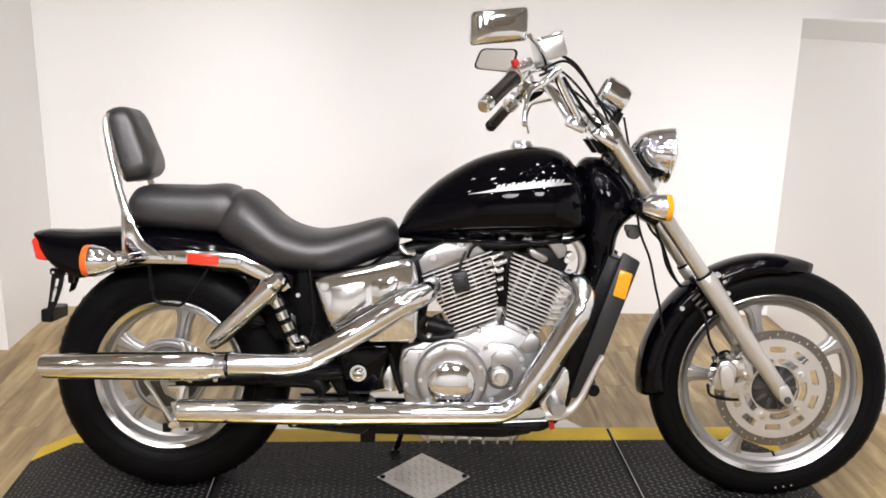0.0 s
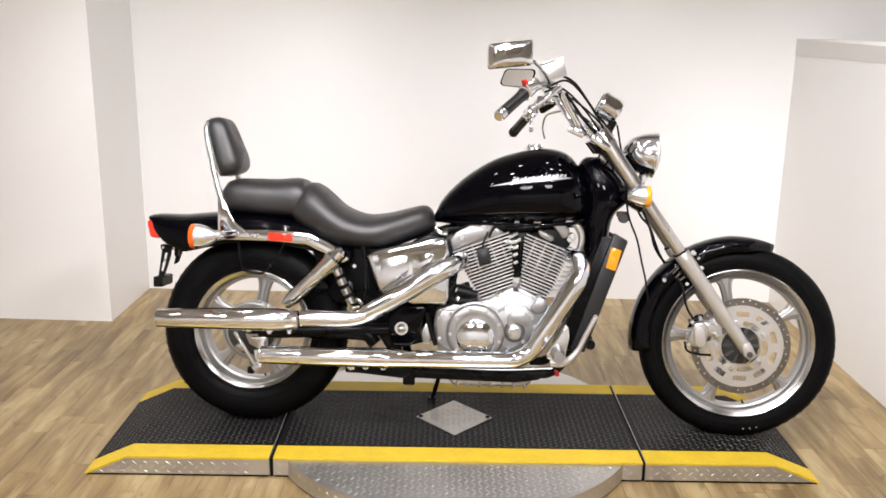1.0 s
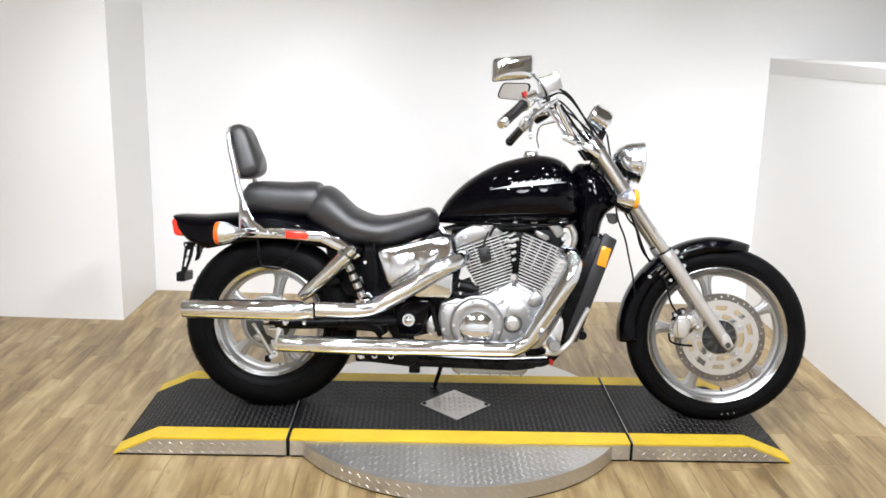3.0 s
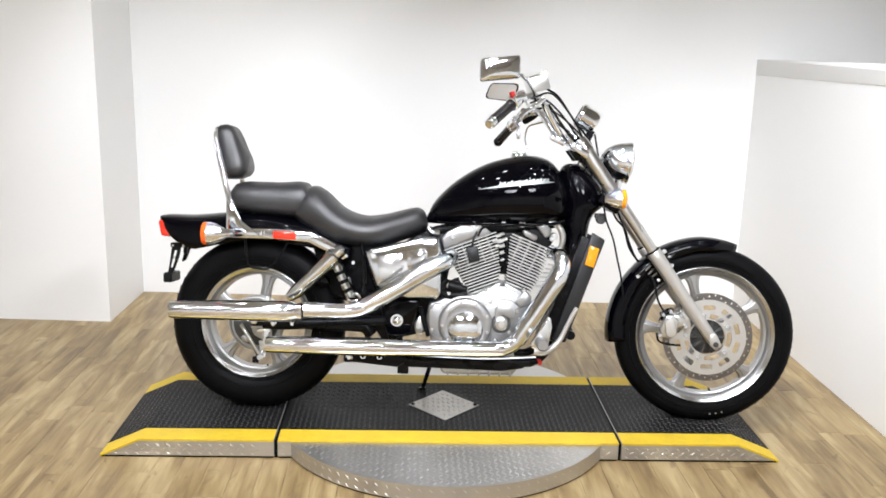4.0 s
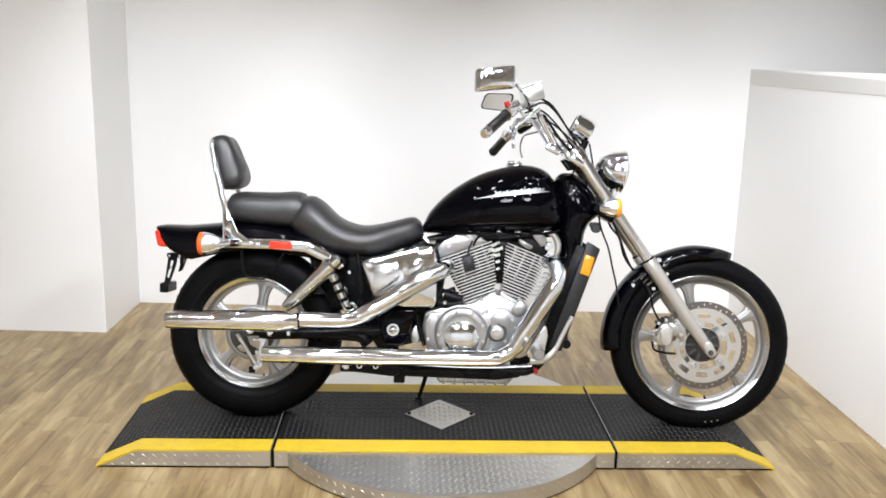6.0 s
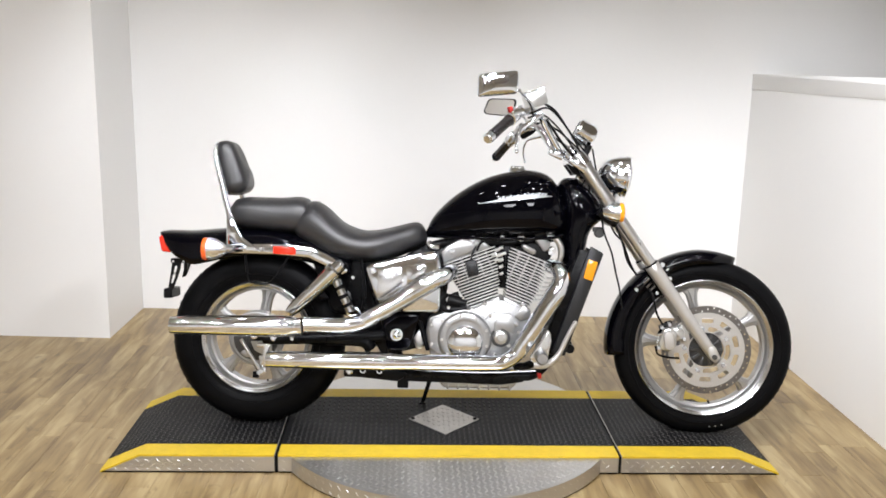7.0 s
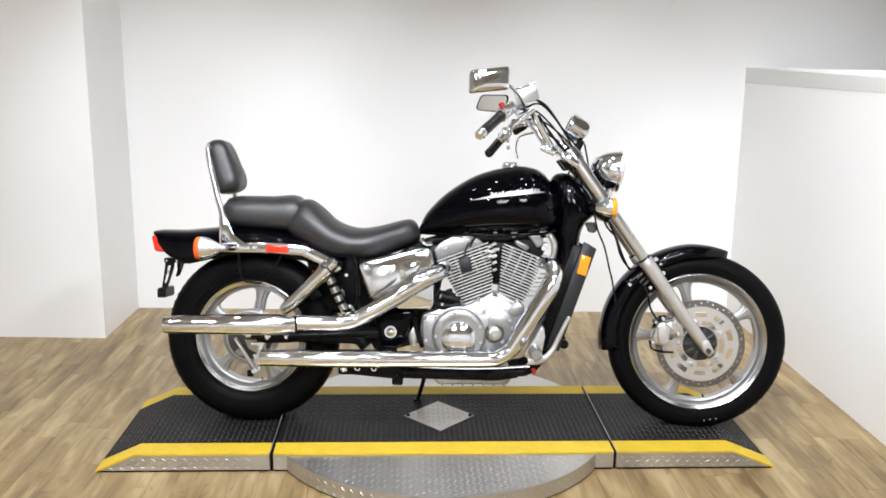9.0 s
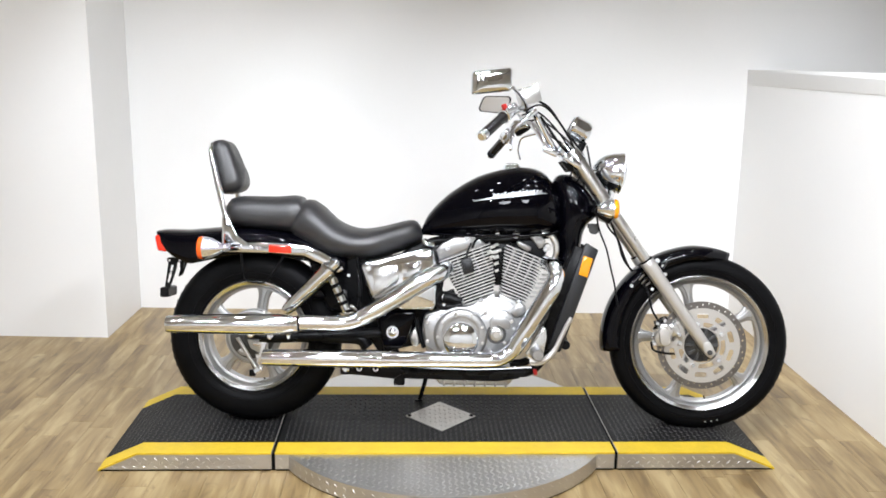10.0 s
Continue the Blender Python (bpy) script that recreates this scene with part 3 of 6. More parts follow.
drilled = [circle(0.0036, *at_angle((0.1425, 0.150, 0.1565, 0.150)[k % 4], 2 * math.pi * k / 44), 8) for k in range(44)]
disc = part("brake_disc", plate([circle(0.162, *FW, 96), circle(0.1362, *FW, 96)] + drilled, -0.083, -0.077), STEEL, bike, "drilled steel brake disc", 30, STEER)
slots = []
for k in range(10):
    a = 2 * math.pi * k / 10 + 0.314
    slots.append([at_angle(r, a + q) for r, q in ((0.103, -0.20), (0.1005, -0.15), (0.1005, 0.15), (0.103, 0.20), (0.117, 0.19), (0.1195, 0.14), (0.1195, -0.14), (0.117, -0.19))])
for k in range(5):
    a = 2 * math.pi * (k + 0.5) / 5 + 0.55
    slots.append([at_angle(r, a + q) for r, q in ((0.0705, -0.36), (0.0685, -0.30), (0.0685, 0.0), (0.0685, 0.30), (0.0705, 0.36), (0.083, 0.36), (0.0865, 0.30), (0.0875, 0.0), (0.0865, -0.30), (0.083, -0.36))])
part("disc_carrier", plate([circle(0.138, *FW, 96), circle(0.0645, *FW, 60)] + slots, -0.0885, -0.0795), FORKALU, disc, "silver disc carrier with slots", 30, STEER)
for k in range(5):
    a = 2 * math.pi * k / 5 + 0.55
    part("bolt", lathe([(0.0001, -0.096), (0.007, -0.096), (0.009, -0.092), (0.009, -0.085), (0.0001, -0.085)], (FW[0] + 0.081 * math.cos(a), 0, FW[1] + 0.081 * math.sin(a)), seg=12), CHROME, disc, m=STEER)
part("hub_cover", lathe([(0.001, -0.092), (0.022, -0.092), (0.03, -0.082), (0.060, -0.074), (0.063, -0.07), (0.063, -0.05), (0.001, -0.05)], (FW[0], 0, FW[1]), seg=48), DULL, front_wheel, m=STEER)
for k in range(10):
    a = 2 * math.pi * k / 10
    part("hub_rib", prism(rot_pts([(0.022, -0.004), (0.061, -0.006), (0.061, 0.006), (0.022, 0.004)], a, *FW), -0.086, -0.07, 0.002, 1), DULL, front_wheel, m=STEER)
cal = part("brake_caliper", join(prism([(0.652, 0.345), (0.662, 0.318), (0.695, 0.312), (0.716, 0.330), (0.722, 0.378), (0.700, 0.402), (0.672, 0.396)], -0.118, -0.066, 0.008, 3),
                                  prism([(0.700, 0.35), (0.735, 0.352), (0.752, 0.372), (0.74, 0.396), (0.705, 0.40)], -0.110, -0.066, 0.006, 2)), BRUSHED, bike, "silver brake caliper", 40, STEER)
slab = [(0.0185 * math.cos(radians(q)), 0.0165 + 0.0185 * math.sin(radians(q))) for q in range(0, 181, 20)] + [(0.0185 * math.cos(radians(q)), -0.0165 + 0.0185 * math.sin(radians(q))) for q in range(180, 361, 20)]
part("piston_housing", prism(slab, -0.014, 0.02, 0.005, 3), FORKALU, cal, "smooth silver piston housing", 40, STEER @ pose(0.689, -0.122, 0.354, 0, -8, 0))
for x, z in ((0.664, 0.400), (0.690, 0.412), (0.655, 0.325), (0.727, 0.402), (0.745, 0.36)):
    part("bolt", lathe([(0.0001, -0.122), (0.006, -0.122), (0.008, -0.115), (0.008, -0.095), (0.0001, -0.095)], (x, 0, z), seg=10), CHROME, cal, m=STEER)
part("caliper_bracket", prism([(0.716, 0.404), (0.738, 0.412), (0.764, 0.384), (0.770, 0.350), (0.750, 0.338), (0.730, 0.360)], -0.104, -0.090, 0.004, 2), FORKALU, cal, "silver caliper mounting bracket", m=STEER)
part("pad_pin", tube([(0.650, -0.108, 0.372), (0.672, -0.110, 0.377)], 0.006, 12), CHROME, cal, m=STEER)
part("pad_pin", tube([(0.646, -0.108, 0.346), (0.668, -0.110, 0.350)], 0.006, 12), CHROME, cal, m=STEER)
part("guide_boot", tube([(0.655, -0.10, 0.398), (0.690, -0.10, 0.410)], 0.008, 12), PLASTIC, cal, m=STEER)
part("guide_boot", tube([(0.645, -0.10, 0.322), (0.672, -0.10, 0.328)], 0.008, 12), PLASTIC, cal, m=STEER)
part("bleed_bracket", prism([(0.652, 0.375), (0.676, 0.418), (0.70, 0.425), (0.705, 0.412), (0.68, 0.40), (0.662, 0.366)], -0.1, -0.085, 0.003, 1), SATIN, cal, m=STEER)

# fork legs
def along_fork(d, x0=0.617, z0=0.628):
    return x0 + FORK[0] * d, z0 + FORK[1] * d


for s in (-1, 1):
    y = 0.112 * s
    pts = [(*(lambda q: (q[0], y, q[1]))(along_fork(d)), r) for d, r in ((0.0, 0.0235), (0.004, 0.0262), (0.03, 0.0262), (0.05, 0.0255), (0.14, 0.0240), (0.26, 0.0222), (0.34, 0.0215), (0.385, 0.0205), (0.40, 0.012))]
    leg = part("fork_slider", tube(pts, 0.02, 24, 1, False), FORKALU, bike, "satin aluminium fork leg", 40, STEER)
    a, b = along_fork(-0.455), along_fork(0.01)
    part("fork_tube", tube([(a[0], y, a[1]), (b[0], y, b[1])], 0.0195, 24), BRUSHED, leg, "chrome fork tube", m=STEER)
    a, b = along_fork(-0.005), along_fork(0.004)
    part("dust_seal", tube([(a[0], y, a[1]), (b[0], y, b[1])], 0.0245, 24), PLASTIC, leg, m=STEER)
    a, b = along_fork(-0.445), along_fork(-0.265)
    part("fork_cover", tube([(a[0], y, a[1], 0.026), (b[0], y, b[1], 0.024)], 0.025, 24), BRUSHED, leg, "chrome upper fork cover", m=STEER)
    a, b = along_fork(-0.488), along_fork(-0.438)
    part("fork_clamp", tube([(a[0], y, a[1], 0.016), (a[0] + 0.002, y, a[1] - 0.003, 0.026), (a[0] + 0.008, y, a[1] - 0.011, 0.0285), (b[0], y, b[1], 0.030)], 0.03, 28, 1, False), CHROME, leg, "chrome fork clamp", m=STEER)
    part("axle_clamp", prism([(0.825, 0.337), (0.852, 0.342), (0.876, 0.297), (0.856, 0.277), (0.832, 0.297)], y - 0.022, y + 0.022, 0.006, 2), FORKALU, leg, m=STEER)
    part("axle_nut", lathe([(0.0001, -0.03), (0.008, -0.03), (0.0095, -0.027), (0.0095, 0.03), (0.0001, 0.03)], (0.852, y, 0.301), seg=12), DULL, leg, m=STEER)
    part("reflector_bracket", prism([(0.625, 0.575), (0.645, 0.585), (0.66, 0.555), (0.64, 0.545)], y * 0.75 - 0.012, y * 0.75 + 0.012, 0.003, 1), SATIN, leg, m=STEER)


# front fender
def fender_arc():
    rings = []
    n = 40
    for i in range(n + 1):
        a = radians(72 + (186 - 72) * i / n)
        skirt = 0.022 * min(1, (i + 1.5) / 8) + 0.004 + 0.045 * i / n
        w = 0.067 * min(1, 0.25 + i / 7)
        R = 0.364 - 0.010 * max(0, 1 - i / 8)
        row = []
        for k in range(-8, 9):
            u = k / 8
            y = w * math.sin(u * math.pi / 2)
            d = 0.028 * (1 - math.cos(u * math.pi / 2))
            r = R - d
            if abs(k) == 8:
                r = R - 0.028 - skirt * 0.55
            elif abs(k) == 7:
                r = R - 0.030
            row.append(Vector((FW[0] + r * math.cos(a), y, FW[1] + r * math.sin(a))))
        rings.append(row)
    return loft(rings, closed=False, cap=False)


ff = part("front_fender", fender_arc(), BLACK, bike, "gloss black front fender", 50, STEER)
sol = ff.modifiers.new("thickness", "SOLIDIFY")
sol.thickness, sol.offset = 0.003, -1
for x, z in ((0.664, 0.626), (0.684, 0.606), (0.692, 0.576)):
    bolt(x, -0.073, z, 0.0085, 0.010, CHROME, ff).data.transform(STEER)
part("bolt_plate", prism([(0.655, 0.622), (0.668, 0.632), (0.702, 0.578), (0.690, 0.566)], -0.074, -0.068, 0.002, 1), SATIN, ff, m=STEER)
for a, b in (((0.600, 0.554), (0.618, 0.574)), ((0.610, 0.540), (0.628, 0.560)), ((0.621, 0.528), (0.640, 0.546))):
    part("stay_rib", tube([(a[0], -0.072, a[1]), (b[0], -0.075, b[1])], 0.0036, 8), STEEL, ff, "dull metal rib", m=STEER)
for x, z in ((0.573, 0.531), (0.648, 0.521)):
    bolt(x, -0.071, z, 0.007, 0.008, CHROME, ff).data.transform(STEER)
part("fender_stay", tube([(0.62, -0.072, 0.555), (0.68, -0.078, 0.60), (0.70, -0.074, 0.62)], 0.006, 10), SATIN, ff, m=STEER)

# headstock, clamps, lights
part("lower_yoke", join(box(-0.03, 0.05, -0.145, 0.145, -0.018, 0.018, 0.008, 2)), SATIN, bike, "black lower fork yoke", m=STEER @ pose(0.445, 0, 0.80, 0, 35, 0))
part("upper_yoke", box(-0.035, 0.04, -0.145, 0.145, -0.014, 0.014, 0.008, 2), CHROME, bike, "chrome upper fork yoke", m=STEER @ pose(0.335, 0, 0.985, 0, 35, 0))
for s in (-1, 1):
    part("handlebar_riser", join(prism([(0.288, 1.040), (0.320, 1.060), (0.350, 1.030), (0.370, 0.994), (0.348, 0.962), (0.308, 0.984)], s * 0.052 - 0.026, s * 0.052 + 0.026, 0.009, 3)), CHROME, bike, "chrome handlebar riser", m=STEER)
    part("steering_stop", prism([(0.30, 0.985), (0.33, 0.945), (0.36, 0.952), (0.345, 0.985)], s * 0.07 - 0.015, s * 0.07 + 0.015, 0.004, 2), SATIN, bike, m=STEER)

hl = part("headlight", lathe([(0.0001, -0.005), (0.02, 0.0), (0.045, 0.016), (0.060, 0.038), (0.069, 0.065), (0.0735, 0.092), (0.0745, 0.100), (0.070, 0.104), (0.066, 0.100)], axis="x", seg=56), CHROME, bike, "chrome headlight shell", 40,
          STEER @ pose(0.429, 0, 0.955, 0, 6, 0))
part("lens", lathe([(0.069, 0.100), (0.060, 0.110), (0.04, 0.118), (0.02, 0.121), (0.0001, 0.122)], axis="x", seg=48), material("clear_lens", (0.75, 0.77, 0.78), 0.08, 0.2, vary=0.1, scale=80, coat=1.0), hl, "clear glass lens", 60, STEER @ pose(0.429, 0, 0.955, 0, 6, 0))
part("mount", tube([(0.50, 0, 0.885), (0.485, 0, 0.85), (0.445, 0, 0.83)], 0.016, 12), CHROME, hl, m=STEER)
part("bezel_rim", lathe([(0.0745, 0.094), (0.0775, 0.098), (0.0775, 0.104), (0.072, 0.107), (0.072, 0.100)], axis="x", seg=56, closed=True), CHROME, hl, "", 40, STEER @ pose(0.429, 0, 0.955, 0, 6, 0))


def signal(x, y, z, r, length, front, lens, m):
    """A bullet turn signal; its lens faces forward or back."""
    f = 1 if front else -1
    b = part("turn_signal", lathe([(0.0001, -length * 0.55 * f), (r * 0.35, -length * 0.52 * f), (r * 0.62, -length * 0.30 * f), (r * 0.88, 0.0), (r, length * 0.28 * f), (r, length * 0.42 * f), (r * 0.9, length * 0.43 * f)], (x, y, z), axis="x", seg=32), CHROME, bike, "chrome bullet turn signal", 40, m)
    part("lens", lathe([(r * 1.0, length * 0.40 * f), (r * 1.02, length * 0.50 * f), (r * 0.97, length * 0.62 * f), (r * 0.75, length * 0.68 * f), (0.0001, length * 0.71 * f)], (x, y, z), axis="x", seg=32), lens, b, "amber lens", 40, m)
    return b


for s in (-1, 1):
    sg = signal(0.452, 0.245 * s, 0.817, 0.033, 0.062, True, AMBER, STEER)
    part("stem", tube([(0.44, 0.22 * s, 0.817), (0.435, 0.15 * s, 0.817)], 0.013, 12), CHROME, sg, m=STEER)
    part("stem_clamp", tube([(0.452, 0.112 * s, 0.838), (0.476, 0.112 * s, 0.802)], 0.030, 20), CHROME, sg, m=STEER)

gauge = part("speedometer", lathe([(0.0001, -0.036), (0.036, -0.036), (0.044, -0.032), (0.046, -0.024), (0.043, -0.018), (0.043, 0.020), (0.036, 0.038), (0.02, 0.046), (0.0001, 0.048)], seg=40), CHROME, bike, "chrome speedometer housing", 40,
             STEER @ turned((0.370, 0, 1.102), (0.434, 0, 1.068)))
part("dial", lathe([(0.0001, -0.0372), (0.034, -0.0372), (0.034, -0.034), (0.0001, -0.034)], seg=32), PLASTIC, gauge, "dark dial", 40, STEER @ turned((0.370, 0, 1.102), (0.434, 0, 1.068)))
part("gauge_bracket", tube([(0.39, 0, 1.06), (0.37, 0, 1.02), (0.35, 0, 0.99)], 0.014, 12), SATIN, gauge, m=STEER)

# handlebar and controls
GRIP_IN, GRIP_OUT = (0.088, 0.302, 1.128), (0.012, 0.42, 1.050)
bar_pts = [(0.302, 0, 1.020), (0.299, 0.05, 1.018), (0.272, 0.090, 1.030), (0.205, 0.150, 1.138), (0.182, 0.215, 1.160), (0.134, 0.262, 1.154), GRIP_IN, GRIP_OUT]
FAR_IN, FAR_OUT = (0.114, 0.275, 1.099), (0.038, 0.390, 1.013)
far_pts = bar_pts[1:3] + [(0.215, 0.155, 1.118), (0.190, 0.205, 1.136), (0.150, 0.240, 1.126), FAR_IN, FAR_OUT]
hb = part("handlebar", tube([(x, -y, z) for x, y, z in reversed(bar_pts)] + far_pts, 0.0127, 16, 6), CHROME, bike, "chrome pull-back handlebar", m=STEER)
for s in (-1, 1):
    gi, go = [Vector((p[0], p[1] * s, p[2])) for p in ((GRIP_IN, GRIP_OUT) if s < 0 else (FAR_IN, FAR_OUT))]
    d = (go - gi).normalized()
    g0 = 0.004 if s < 0 else 0.036
    g = part("grip", tube([(*(gi + d * q), r) for q, r in ((g0, 0.020), (g0 + 0.004, 0.0205), (g0 + 0.010, 0.0182), (0.06, 0.0178), (0.11, 0.0180), (0.128, 0.0185))], 0.018, 20, 1, False), GRIP, hb, "worn black rubber grip", m=STEER)
    part("end_cap", tube([(*(gi + d * q), r) for q, r in (((0.132, 0.0182), (0.147, 0.0185), (0.154, 0.0165), (0.157, 0.011)) if s < 0 else ((0.140, 0.0185), (0.152, 0.0185), (0.158, 0.012)))], 0.02, 20, 1, False), CHROME if s < 0 else SATIN, g, "grip end cap", m=STEER)
    part("switch_housing", tube([(*(gi + d * q), r) for q, r in ((g0 + 0.002, 0.019), (g0 - 0.002, 0.0245), (g0 - 0.010, 0.0250), (g0 - 0.013, 0.0225), (g0 - 0.020, 0.0235), (g0 - 0.044, 0.0240), (g0 - 0.050, 0.017))], 0.02, 20, 1, False), CHROME, hb, "chrome switch housing", m=STEER)
    part("clamp", tube([(*(gi - d * 0.052), 0.019), (*(gi - d * 0.072), 0.019)], 0.02, 16), CHROME, hb, m=STEER)
    if s < 0:
        lever = ((0.196, -0.300, 1.150, 0.0095), (0.158, -0.315, 1.117, 0.0090), (0.124, -0.340, 1.092, 0.0075), (0.114, -0.370, 1.060, 0.0055), (0.110, -0.385, 1.036, 0.0050), (0.110, -0.388, 1.022, 0.0050))
        tip = lathe([(0.0001, -0.0075), (0.0055, -0.0055), (0.0075, 0.0), (0.0055, 0.0055), (0.0001, 0.0075)], (0.111, -0.390, 1.016), seg=14)
    else:
        lever = ((0.232, 0.270, 1.104, 0.0055), (0.192, 0.310, 1.096, 0.0050), (0.166, 0.340, 1.084, 0.0042), (0.156, 0.370, 1.043, 0.0036), (0.164, 0.390, 1.007, 0.0036))
        tip = lathe([(0.0001, -0.006), (0.0045, -0.0045), (0.006, 0.0), (0.0045, 0.0045), (0.0001, 0.006)], (0.164, 0.390, 1.004), seg=14)
    part("lever", join(tube(lever, 0.006, 12, 6), tip), CHROME, hb, "polished control lever", m=STEER)
sw = part("kill_switch", join(box(-0.024, 0.024, -0.015, 0.015, -0.014, 0.010, 0.005, 3), box(0.000, 0.022, -0.012, 0.012, 0.008, 0.016, 0.003, 2)), CHROME, hb, "chrome switch block with a red button", m=STEER @ pose(0.108, -0.300, 1.154, 0, -22, 30))
part("button", box(-0.028, -0.013, -0.010, 0.006, 0.004, 0.024, 0.003, 2), REDTAG, sw, "red stop switch", m=STEER @ pose(0.108, -0.300, 1.154, 0, -22, 30))
part("clutch_switch", tube([(0.145, 0.270, 1.098, 0.009), (0.153, 0.266, 1.103, 0.0125), (0.186, 0.246, 1.124, 0.0125), (0.196, 0.240, 1.131, 0.008)], 0.012, 14, 1, False), PLASTIC, hb, "black clutch switch", m=STEER)
mc = part("master_cylinder", box(-0.038, 0.036, -0.028, 0.028, -0.024, 0.028, 0.006, 2), BRUSHED, hb, "silver brake fluid reservoir", m=STEER @ pose(0.174, -0.245, 1.200, 0, -18, 12))
part("reservoir_lid", box(-0.040, 0.038, -0.030, 0.030, 0.028, 0.035, 0.003, 2), CHROME, mc, m=STEER @ pose(0.174, -0.245, 1.200, 0, -18, 12))
part("bar_bracket", box(-0.030, 0.026, -0.03, 0.03, -0.012, 0.012, 0.005, 2), CHROME, hb, "chrome bar bracket", m=STEER @ pose(0.262, -0.085, 1.018, 0, 25, 0))
part("clutch_perch", box(-0.026, 0.026, -0.02, 0.02, -0.018, 0.018, 0.006, 2), CHROME, hb, m=STEER @ pose(0.150, 0.27, 1.128, 0, -30, -20))


# mirrors
def mirror_shape(w, h, r, lean, flare):
    pts = []
    for cx, cz, a0 in ((w / 2 - r, h / 2 - r, 0), (-w / 2 + r, h / 2 - r, 90), (-w / 2 + r * 0.9, -h / 2 + r, 180), (w / 2 - r, -h / 2 + r, 270)):
        for k in range(6):
            a = radians(a0 + 90 * k / 5)
            px, pz = cx + r * math.cos(a), cz + r * math.sin(a)
            pts.append((px + lean * pz, pz * (1 + flare * (px / w))))
    return pts


for s in (-1, 1):
    base = STEER @ (pose(0.045, -0.440, 1.231, 0, -8, 22) if s < 0 else pose(0.058, 0.42, 1.231, 6, 4, -18))
    out = mirror_shape(*((0.139, 0.075, 0.011, 0.14, 0.03) if s < 0 else (0.124, 0.069, 0.018, 0.28, 0.12)))
    rings = [[Vector((x * k, y, z * k)) for x, z in out] for y, k in ((0.008, 0.94), (0.006, 1.0), (-0.004, 1.0), (-0.014, 0.93), (-0.022, 0.75), (-0.027, 0.4))]
    if s > 0:
        rings = [[Vector((q.x, -q.y, q.z)) for q in r] for r in rings]
    mr = part("mirror", loft(rings), CHROME, hb, "chrome-backed rear-view mirror", 50, base)
    if s < 0:
        part("glass", prism([(x * 0.92, z * 0.90) for x, z in out], 0.0075, 0.009), MIRROR, mr, "mirror glass", 0, base)
    else:
        part("rim", loft([[Vector((x * k, y, z * k)) for x, z in out] for y, k in ((-0.0085, 0.92), (-0.010, 1.02), (-0.004, 1.03))], cap=False), PLASTIC, mr, "black mirror rim", 50, base)
        part("glass", prism([(x * 0.93, z * 0.91) for x, z in out], -0.0095, -0.0085), MIRROR, mr, "mirror glass", 0, base)
    part("stem", tube([(0.165, 0.262 * s, 1.150), (0.160, 0.30 * s, 1.172), (0.138, 0.37 * s, 1.196), (0.114, 0.432 * s, 1.212)], 0.006, 10), CHROME, mr, "chrome stem", m=STEER)

# cables
def cable(name, r, *pts):
    part(name, tube(pts, r * 0.8, 10, 8), PLASTIC, bike, "thin black cable", m=STEER)


cable("brake_hose", 0.005, (0.205, -0.225, 1.19), (0.25, -0.19, 1.165), (0.315, -0.13, 1.085), (0.372, -0.09, 1.02), (0.415, -0.05, 0.93), (0.450, -0.02, 0.83), (0.498, 0.05, 0.739), (0.532, 0.05, 0.70), (0.551, 0.05, 0.652), (0.570, 0.04, 0.605), (0.592, -0.03, 0.56), (0.628, -0.085, 0.52), (0.645, -0.1, 0.45), (0.668, -0.1, 0.41))
cable("throttle_cable", 0.0042, (0.15, -0.275, 1.135), (0.2, -0.25, 1.15), (0.27, -0.17, 1.1), (0.335, -0.09, 1.02), (0.345, -0.07, 0.96), (0.335, -0.05, 0.92))
cable("throttle_cable", 0.0042, (0.155, -0.268, 1.15), (0.23, -0.22, 1.17), (0.33, -0.12, 1.06), (0.375, -0.07, 0.95), (0.345, -0.05, 0.88))
cable("clutch_cable", 0.0045, (0.165, 0.25, 1.15), (0.25, 0.2, 1.145), (0.355, 0.09, 1.05), (0.405, 0.05, 0.97), (0.415, 0.05, 0.86))
cable("wiring", 0.006, (0.22, -0.15, 1.14), (0.29, -0.1, 1.05), (0.34, -0.075, 1.0), (0.385, -0.065, 0.93), (0.39, -0.06, 0.85))
cable("wiring", 0.0055, (0.2, 0.18, 1.145), (0.31, 0.1, 1.06), (0.395, 0.06, 1.0), (0.425, 0.04, 0.92))
cable("speedometer_cable", 0.0042, (0.4, -0.02, 1.045), (0.425, -0.05, 0.90), (0.441, -0.1, 0.753), (0.473, -0.1, 0.669), (0.492, -0.1, 0.593), (0.506, -0.1, 0.539), (0.520, -0.1, 0.46))
cable("brake_line", 0.005, (0.500, 0.02, 0.765), (0.536, 0.06, 0.69), (0.556, 0.06, 0.625), (0.585, 0.0, 0.58), (0.640, -0.07, 0.545), (0.67, -0.072, 0.54))
cable("front_hose", 0.005, (0.645, -0.105, 0.33), (0.655, -0.1, 0.3), (0.69, -0.095, 0.288), (0.735, -0.09, 0.285))


# ---- tank, seats, rear ----
def prof(table, x):
    return float(np.interp(x, [t[0] for t in table], [t[1] for t in table]))


TANK_TOP = [tuple(q) for q in spline([(-0.212, 0.722), (-0.182, 0.784), (-0.104, 0.862), (0.004, 0.927), (0.118, 0.957), (0.195, 0.959), (0.255, 0.931), (0.300, 0.856), (0.318, 0.79)], 6)]
TANK_W = [tuple(q) for q in spline([(-0.212, 0.035), (-0.16, 0.075), (-0.08, 0.115), (0.02, 0.148), (0.12, 0.166), (0.20, 0.165), (0.26, 0.145), (0.30, 0.105), (0.318, 0.05)], 6)]
TANK_LOW = [(-0.212, 0.700), (-0.1, 0.697), (0.15, 0.700), (0.27, 0.708), (0.318, 0.74)]


